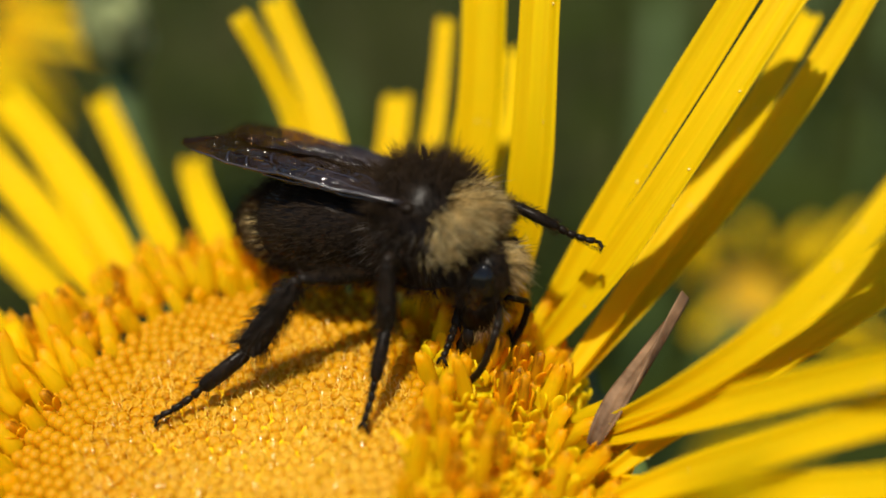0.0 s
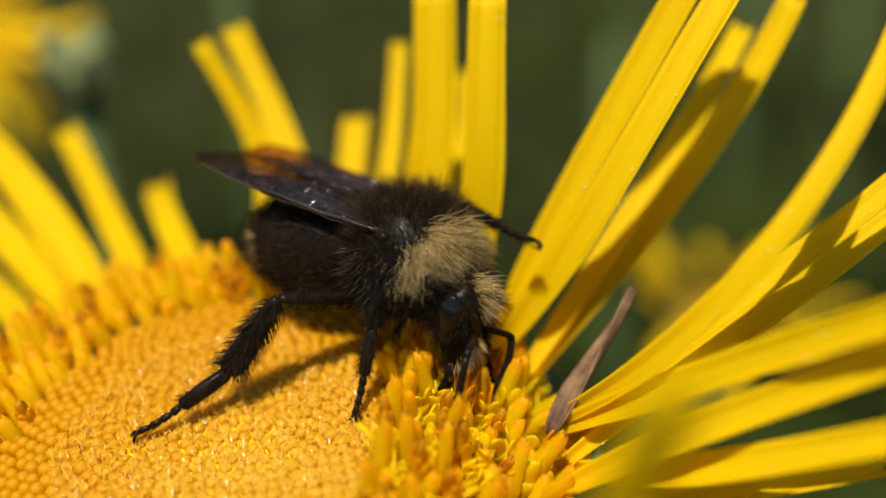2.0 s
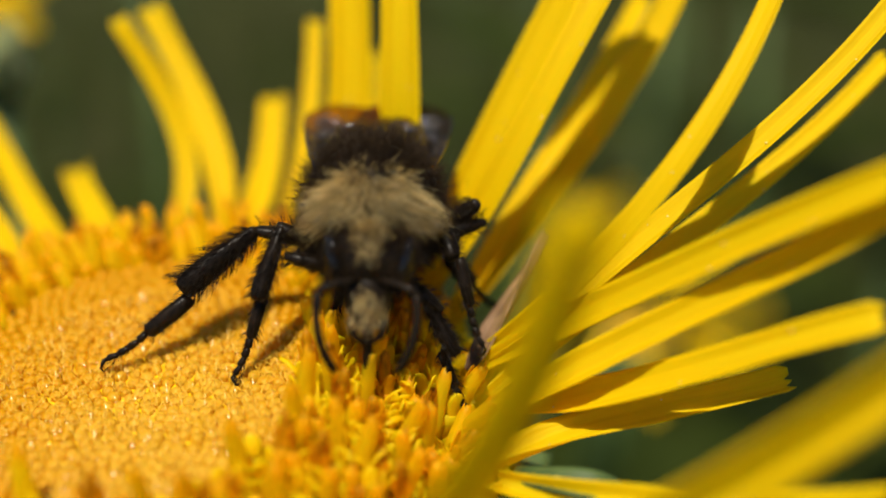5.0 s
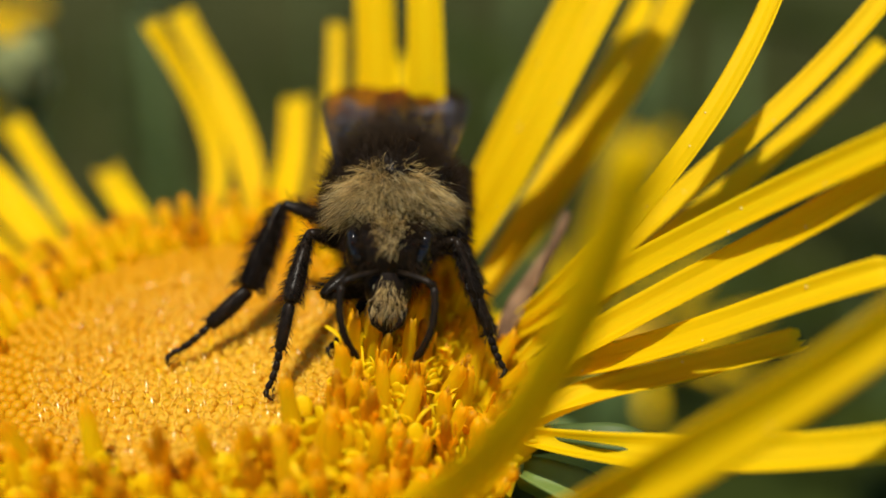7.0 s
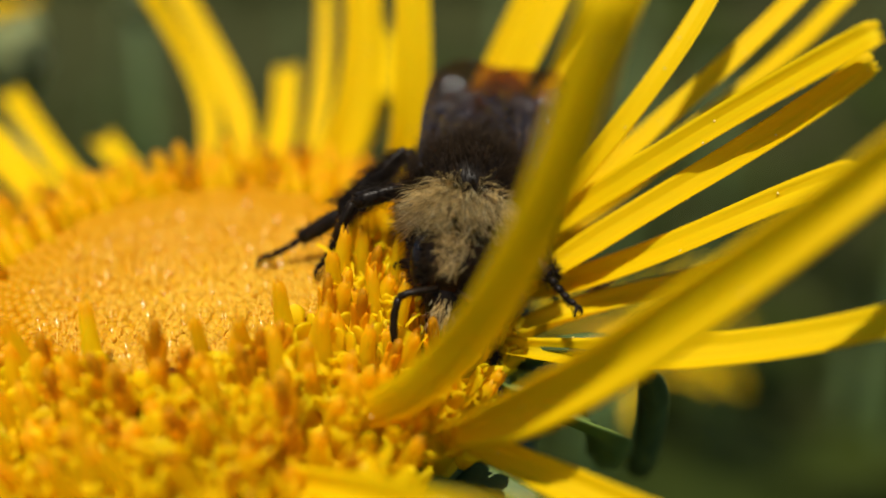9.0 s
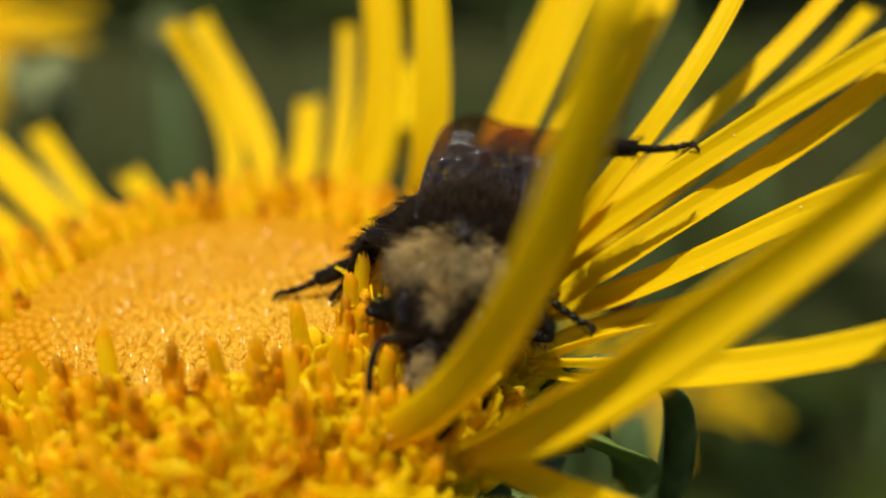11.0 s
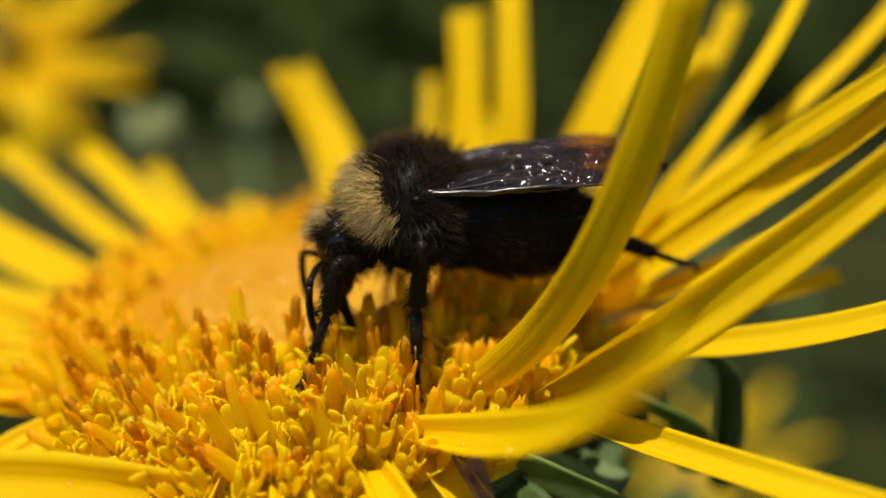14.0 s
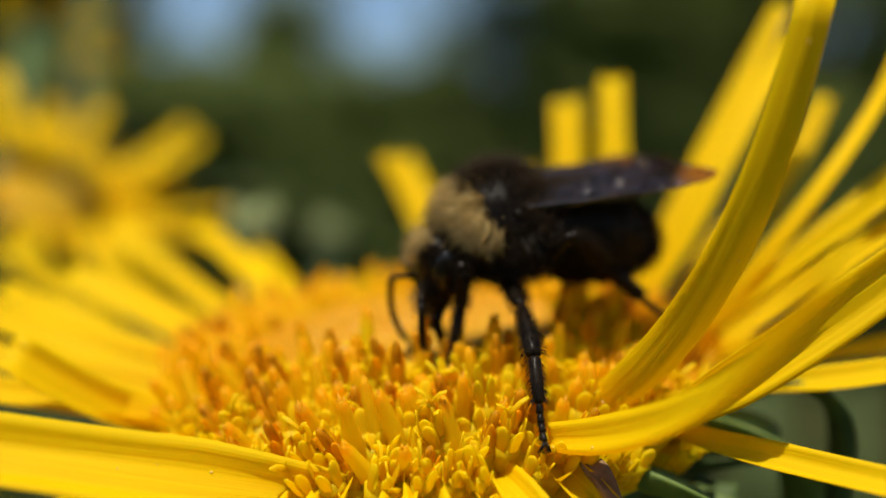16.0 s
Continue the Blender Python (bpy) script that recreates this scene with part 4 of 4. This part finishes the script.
def leafy_plant(x, y, high, seed):
    """A tall herb of the same kind: a stem with large leaves."""
    rnd = random.Random(seed)
    plant = tagged(new("leafy_plant"), "tall dark green leafy herb out of focus", "plant", group="herbs behind the flower")
    plant.location = at_mm(x, y, -1300)
    bm = bmesh.new()
    lean = (rnd.uniform(-60, 60), rnd.uniform(-60, 60))
    spine = lambda s: Vector((lean[0] * s * s, lean[1] * s * s, high * s))
    tube(bm, [spine(k / 8) for k in range(9)], [7 - 4 * k / 8 for k in range(9)], 8)
    part("stem", bm, GREEN, plant)
    n = 15
    for k in range(n):
        s = 0.25 + 0.75 * k / (n - 1)
        a = 2.4 * k + rnd.uniform(-0.4, 0.4)
        bm = bmesh.new()
        l = (260 - 170 * s) * rnd.uniform(0.8, 1.2)
        leaf_blade(bm, spine(s), (math.cos(a), math.sin(a), rnd.uniform(0.2, 0.9)), l, l * rnd.uniform(0.14, 0.2), rnd.uniform(0.2, 0.7), rnd)
        part("leaf", bm, LEAF, plant)
    return plant


rnd_b = random.Random(3)
for k in range(26):
    leafy_plant(rnd_b.uniform(-700, 700), rnd_b.uniform(260, 1250), rnd_b.uniform(900, 1220), 100 + k)
for k in range(9):
    leafy_plant(rnd_b.uniform(60, 330), rnd_b.uniform(150, 430), rnd_b.uniform(980, 1150), 140 + k)
for k in range(7):
    leafy_plant(80 + 27 * k, 250 + 140 * (k % 3), rnd_b.uniform(1225, 1265), 160 + k)
leafy_plant(150, 150, 1170, 91)
leafy_plant(95, 60, 1120, 92)
leafy_plant(-155, 200, 1370, 93)

low_flower = simple_flower("elecampane_flower", "yellow elecampane flower low behind the leafy herbs", 11, 5.0, 0.6)
low_flower.matrix_basis = pose(*at_mm(37, 97, -56), 10, 8, 0)
for x, y, z, rx, ry in ((-190, 290, -110, 10, 30), (-112, 183, 40, -30, 30)):
    copy_thing(low_flower, pose(*at_mm(x, y, z), rx, ry, 40))


# a pale bud on a bare stem close behind the flower
bud = tagged(new("flower_bud"), "pale green unopened flower bud on a thin stem", "flower bud")
bud.location = at_mm(-29.7, 38, -0.3)
bm = bmesh.new()
ellipsoid(bm, (0, 0, 0), (2.2, 2.2, 2.4), 16, 12)
part("core", bm, PALE, bud)
for k in range(14):
    a = 2.4 * k
    d = Vector((math.cos(a), math.sin(a), 0))
    h = -1.8 + 0.2 * k
    p = [d * 1.4 + Vector((0, 0, h - 1.2)), d * 2.5 + Vector((0, 0, h)), d * 2.3 + Vector((0, 0, h + 1.2)), d * (1.3 + 0.5 * rnd_b.random()) + Vector((0, 0, h + 2.4))]
    part("bract", strap(lambda s, p=p: bezier(p, s), 1.6, rnd_b, 8, thick=0.2, notch=False), PALE, bud)
bm = bmesh.new()
tube(bm, [(0, 0, -1.5), (1, 1, -40), (12, 20, -400), (18, 30, -1290)], [1.2, 1.0, 1.4, 2.2], 8)
part("stem", bm, GREEN, bud)
# added copy, standing in for the blurred highlight of a shiny leaf farther back
copy_thing(bud, pose(*at_mm(-31, 95, -2.5), 0, 0, 50))


def tree(x, y, high, wide, seed):
    rnd = random.Random(seed)
    t = tagged(new("tree"), "dark green broadleaf tree at the meadow's edge", "tree", group="trees behind the meadow")
    t.location = (x, y, -1.3)
    K = 1000.0
    bm = bmesh.new()
    spine = lambda s: Vector((0.3 * math.sin(3 * s + seed), 0.2 * s, 0.75 * high * s)) * K
    tube(bm, [spine(k / 6) for k in range(7)], [K * (0.20 - 0.15 * k / 6) for k in range(7)], 10)
    limbs = []
    for k in range(9):
        s = 0.3 + 0.65 * k / 8
        a = 2.4 * k + rnd.uniform(-0.3, 0.3)
        p = spine(s)
        d = Vector((math.cos(a), math.sin(a), rnd.uniform(0.3, 0.9))) * wide * rnd.uniform(0.35, 0.6) * K
        limbs.append(p + d)
        tube(bm, [p, p + d * 0.5 + Vector((0, 0, 0.1 * K)), p + d], [0.06 * K, 0.04 * K, 0.015 * K], 6)
    part("trunk", bm, BARK, t)
    bm = bmesh.new()
    clumps = limbs + [Vector((rnd.gauss(0, 0.32) * wide, rnd.gauss(0, 0.32) * wide, high * rnd.uniform(0.05, 0.97))) * K for _ in range(44)]
    for c in clumps:
        for _ in range(95):
            p = c + Vector((rnd.gauss(0, 0.30), rnd.gauss(0, 0.30), rnd.gauss(0, 0.24))) * K
            d = Vector((rnd.uniform(-1, 1), rnd.uniform(-1, 1), rnd.uniform(-0.6, 0.4))).normalized()
            l = K * rnd.uniform(0.16, 0.32)
            w = d.cross(Vector((rnd.uniform(-1, 1), rnd.uniform(-1, 1), 1))).normalized() * l * 0.4
            n = d.cross(w).normalized() * l * 0.12
            v = [bm.verts.new(q) for q in (p, p + d * l * 0.5 + w + n, p + d * l, p + d * l * 0.5 - w + n)]
            bm.faces.new((v[0], v[1], v[2]))
            bm.faces.new((v[0], v[2], v[3]))
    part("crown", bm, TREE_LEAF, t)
    return t


TREES = ((-9, 13, 8.0, 2.6), (-6.6, 12, 6.8, 2.0), (-5.7, 14, 5.0, 1.6), (-3.7, 13, 2.9, 1.7), (-2.9, 15, 4.3, 0.6), (-1.8, 13, 2.8, 1.7),
         (-0.6, 14, 3.1, 1.2), (0.9, 12.5, 5.6, 2.0), (3.4, 12, 7.2, 2.4), (5.8, 13, 8.0, 2.6), (8.6, 12, 8.2, 2.8), (-1.2, 18, 3.3, 2.4),
         (-4.0, 19, 3.5, 2.6), (2.6, 17, 7.5, 2.6), (-8.5, 17, 7.5, 2.8), (6.5, 18, 9.5, 3.0), (-12, 16, 9.0, 3.0), (11.5, 15, 9.0, 3.0),
         (2.2, 20, 7.0, 2.6), (-11, 21, 9.5, 3.4), (4.6, 21, 9.0, 3.2))
for k, (x, y, high, wide) in enumerate(TREES):
    tree(x, y, high, wide, 300 + k)

# grass over the ground near the herbs
rnd_g = random.Random(8)
bm = bmesh.new()
for _ in range(9000):
    r = 200 + 5800 * rnd_g.random() ** 1.6
    a = rnd_g.uniform(-0.2, math.pi + 0.2)
    p = Vector((r * math.cos(a), r * math.sin(a), 0))
    l = rnd_g.uniform(180, 480)
    d = Vector((rnd_g.gauss(0, 0.3), rnd_g.gauss(0, 0.3), 1)).normalized()
    w = d.cross(Vector((rnd_g.uniform(-1, 1), rnd_g.uniform(-1, 1), 0.1))).normalized() * 6
    m = p + d * l * 0.55
    e = m + (d + Vector((rnd_g.gauss(0, 0.4), rnd_g.gauss(0, 0.4), -0.2))).normalized() * l * 0.5
    v = [bm.verts.new(q) for q in (p - w, p + w, m + w * 0.8, m - w * 0.8, e)]
    bm.faces.new(v[:4])
    bm.faces.new((v[3], v[2], v[4]))
grass = tagged(part("grass", bm, GRASS), "long green meadow grass", "grass", kind="stuff")
grass.location.z = -1.3


# ---- what moves ----
# seconds, place of the thorax (mm), heading, nod and lean of the body, nod of the head (degrees)
BEE_ROWS = [
    (0, -2.86, 5.65, 2.11, -20, -4, -14, 35),
    (0.5, -2.21, 5.86, 2.44, -18, -6, -11, 36),
    (1, -2.59, 6.06, 3.07, -25, -15, -6, 14),
    (1.5, -1.88, 5.85, 3.44, -29, -18, -15, 7),
    (2, -1.70, 4.43, 1.40, -32, -2, -15, 21),
    (2.5, 0.27, 5.42, 2.11, -11, -6, -9, 30),
    (3, 0.80, 5.46, 3.03, -35, -12, -13, 17),
    (3.5, 1.58, 3.88, 2.88, -40, -10, -17, 19),
    (4, 2.20, 3.62, 1.67, -55, -1, -17, 12),
    (4.2, 1.86, 2.85, 2.71, -66, -11, -7, 1),
    (6.3, 0.00, 0.95, 1.61, -98, -2, -3, -4),
    (6.5, -0.02, 0.96, 1.95, -93, 1, -3, 3),
    (7, -0.34, 0.45, 2.07, -92, -3, -2, -4),
    (7.5, 0.67, -1.31, 0.61, -85, 10, -3, 9),
    (8, 2.07, -1.61, 1.72, -70, -1, -5, 5),
    (8.5, 3.43, -3.08, -1.08, -74, 22, -24, 20),
    (9, 3.76, -3.69, -0.91, -105, 8, -7, -3),
    (9.2, 3.40, -4.07, -1.26, -105, 0, -10, -16),
    (11.3, 2.44, -6.58, -1.81, -108, 9, -12, -18),
    (11.5, 2.23, -6.86, -1.23, -109, 18, -12, 18),
    (12, -1.67, -7.96, 0.59, -129, 12, -12, 18),
    (12.5, -1.52, -8.53, -0.48, -130, 21, -15, 19),
    (13, -1.05, -8.30, -0.48, -127, 3, -7, 2),
    (13.5, -1.93, -9.65, -1.26, -135, 18, -14, 20),
    (14, -4.49, -9.67, 0.75, -168, -2, -11, 21),
    (14.5, -5.97, -11.21, -0.75, -178, 17, -13, 20),
    (15, -7.23, -10.73, 0.04, -179, 14, -11, 22),
    (15.5, -5.96, -12.19, -1.47, -146, 16, 1, 9),
    (16, -6.48, -8.57, 1.15, -153, 4, -13, 19),
]
# where a foot stands, by leg: seconds and place (mm); a leg without a place near in time takes its usual stance
FEET = {}
FEET["hind_right"] = [
    (0, -14.6, -0.8, -5.0),
    (1, -14.4, -1.2, -5.1),
    (2, -14.2, -1.4, -5.1),
    (2.5, -13.6, -1.5, -5.1),
    (3, -12.3, -1.6, -5.0),
    (3.5, -12.8, -1.4, -5.0),
    (4.2, -12.1, -1.6, -5.0),
    (6.3, -11.2, -1.8, -5.0),
    (7, -11.3, -1.9, -5.0),
    (8, -11.5, -2.0, -5.0),
    (8.5, -7.1, -0.5, -4.5),
    (9, -6.7, -0.8, -4.5),
    (11.5, -6.7, -1.4, -4.6),
]
FEET["mid_right"] = [
    (0, -5.0, -1.2, -4.2),
    (1, -4.8, -0.8, -4.1),
    (2, -3.9, -0.4, -4.0),
    (2.5, 0.4, -2.5, -4.1),
    (3, 0.4, -2.4, -4.0),
    (3.5, 0.4, -3.2, -4.2),
    (4, -4.8, -3.3, -4.6),
    (6.3, -3.5, -2.7, -4.4),
    (7, -6.1, -5.4, -5.0),
    (8, -4.5, -3.3, -4.5),
    (8.5, -4.0, -3.9, -4.6),
    (9, -3.6, -2.8, -4.4),
    (11.5, -3.7, -2.7, -4.4),
]
FEET["front_right"] = [
    (0, -1.9, 1.9, -2.9),
    (1, -2.0, 4.2, -2.5),
    (2, -2.4, 3.9, -2.6),
    (2.5, 1.2, 2.5, -2.6),
    (3, 1.4, 2.5, -2.6),
    (4, 0.4, 0.8, -2.9),
    (6.5, -1.9, -1.9, -3.5),
    (7, -3.0, -2.3, -3.7),
    (8, -1.0, -4.4, -3.9),
    (8.5, 0.9, -6.8, -4.1),
    (9, -0.0, -3.5, -3.6),
    (11.5, -1.8, -3.7, -3.8),
]
FEET["mid_left"] = [
    (0, 5.2, 6.0, 1.5),
    (0.5, 4.8, 6.0, 1.3),
    (1, 5.0, 6.0, 1.1),
    (1.5, 4.9, 6.0, 1.3),
    (2, 4.6, 6.0, 1.5),
    (3.5, 7.2, 0.1, -2.8),
    (4.2, 6.3, 0.0, -2.8),
    (6.5, 4.6, -3.7, -3.5),
    (7, 3.9, -2.8, -3.4),
    (7.5, 4.5, -3.7, -3.6),
    (9, 8.2, -8.9, -4.1),
    (11.5, 7.9, -9.1, -4.2),
    (14.5, -7.8, -15.7, -7.4),
    (15, -7.7, -15.4, -7.3),
    (15.5, -3.9, -17.4, -9.9),
    (16, -4.0, -17.7, -10.0),
]
FEET["front_left"] = [
    (6.3, 4.9, -5.6, -4.3),
    (7, 4.6, -5.1, -4.3),
    (14, -9.6, -12.9, -7.1),
]
FEET["hind_left"] = [
    (6.3, 9.1, 3.7, -2.5),
    (7, 4.4, -1.9, -3.8),
    (7.5, 5.0, -3.2, -4.0),
    (8.5, 11.1, -7.0, -3.1),
    (11.5, 14.1, -7.0, 3.8),
    (12, 9.5, -7.0, -4.0),
    (12.5, 8.3, -7.0, -4.3),
    (13, 10.7, -7.0, -2.8),
    (13.5, 9.4, -7.0, -4.2),
    (14, 10.5, -7.0, -2.7),
    (14.5, 10.8, -7.0, -3.1),
    (15, 10.5, -7.0, -2.6),
    (15.5, 6.4, -7.0, -5.1),
    (16, 3.3, -7.0, -3.8),
]
STANCE = {"front": (3.9, 2.7, -5.6), "mid": (0.3, 4.9, -5.6), "hind": (-4.6, 4.6, -5.2)}


def stand_height(p):
    """The given place brought down or up to where a foot finds a hold on the flower head."""
    q = HEAD.inverted() @ p
    r = math.hypot(q.x, q.y)
    q.z = disc_top(min(r, 16)) + (0.9 if r < 7 else 1.7 if r < 14.5 else 0.6)
    return HEAD @ q


def foot_place(leg, t, body):
    rows = sorted(FEET.get(leg, []))
    before = [q for q in rows if q[0] <= t]
    after = [q for q in rows if q[0] >= t]
    if before and after and after[0][0] - before[-1][0] <= 1.2:
        a, b = before[-1], after[0]
        return Vector(a[1:]).lerp(Vector(b[1:]), 0 if a[0] == b[0] else (t - a[0]) / (b[0] - a[0]))
    near = [q for q in rows if abs(q[0] - t) < 0.35]
    if near:
        return Vector(near[0][1:])
    kind, side = leg.split("_")
    x, y, z = STANCE[kind]
    w = body @ Vector((x * BEE, (y if side == "left" else -y) * BEE, z * BEE))
    w = stand_height(w)
    return w


def bone(a, b, up):
    x = (b - a).normalized()
    z = (up - x * up.dot(x)).normalized()
    y = z.cross(x)
    m = Matrix((x, y, z)).transposed().to_4x4()
    m.translation = a * MM
    return m


def leg_bend(hip, thigh, shin, foot, s, kind, target):
    """Poses of thigh, shin and foot, in the bee's space, for a foot at target."""
    out = target - hip
    flat = Vector((out.x, out.y, 0)).normalized()
    stretch = {"front": 0.40, "mid": 0.34, "hind": 0.78}[kind]
    wide = math.hypot(out.x, out.y)
    if kind == "hind":
        stretch = min(0.78, max(-0.2, (wide - 2.2) / 5.5))
    if target.z > hip.z - 1.2:
        stretch = 0.93
    ankle = target - foot * (flat * stretch - Vector((0, 0, math.sqrt(1 - stretch * stretch))))
    reach = ankle - hip
    most = (thigh + shin) * 0.985
    if reach.length > most:
        ankle = hip + reach.normalized() * most
    elif reach.length < 1.6:
        ankle = hip + reach.normalized() * 1.6
    reach = ankle - hip
    d = reach.length
    along = (thigh ** 2 - shin ** 2 + d * d) / (2 * d)
    rise = math.sqrt(max(0.01, thigh ** 2 - along ** 2))
    raised = target.z > hip.z - 1.2
    pole = Vector((0.3, 1.0 * s, 0.9 if kind == "hind" else 0.35)) if raised else Vector({"front": (0.4, 0.6 * s, 1.2), "mid": (0.0, 0.7 * s, 1.4), "hind": (-0.2, 1.5 * s, 1.4)}[kind])
    e = reach.normalized()
    pole = (pole - e * pole.dot(e)).normalized()
    knee = hip + e * along + pole * rise
    toe = ankle + (target - ankle).normalized() * foot
    up = Vector((0, 0.3 * s, 1))
    return bone(hip, knee, up), bone(knee, ankle, up), bone(ankle, toe, up)


def motions():
    body, nod, steps = [], [], {leg: ([], [], []) for leg in bee_legs}
    for t, x, y, z, heading, pitch, lean, head in BEE_ROWS:
        m = pose(x, y, z, lean, pitch, heading)
        placed = m.copy()
        placed.translation *= MM
        body.append((t, placed))
        h = pose(0, 0, 0, 0, head * 0.8, 0)
        h.translation = NECK * BEE * MM
        nod.append((t, h))
        back = m.inverted()
        for leg, (hip, thigh, shin, foot, s, *_) in bee_legs.items():
            target = back @ foot_place(leg, t, m)
            for rows, p in zip(steps[leg], leg_bend(hip, thigh, shin, foot, s, leg.split("_")[0], target)):
                rows.append((t, p))
    walk(bee, body)
    walk(bee_head, nod)
    for leg, rows in steps.items():
        for ob, r in zip(bee_legs[leg][5:], rows):
            walk(ob, r)
    walk(sway_flower, [(t, pose(*at_mm(x - 3, y, z), 24, 30, 10)) for t, x, y, z in SWAY])


motions()
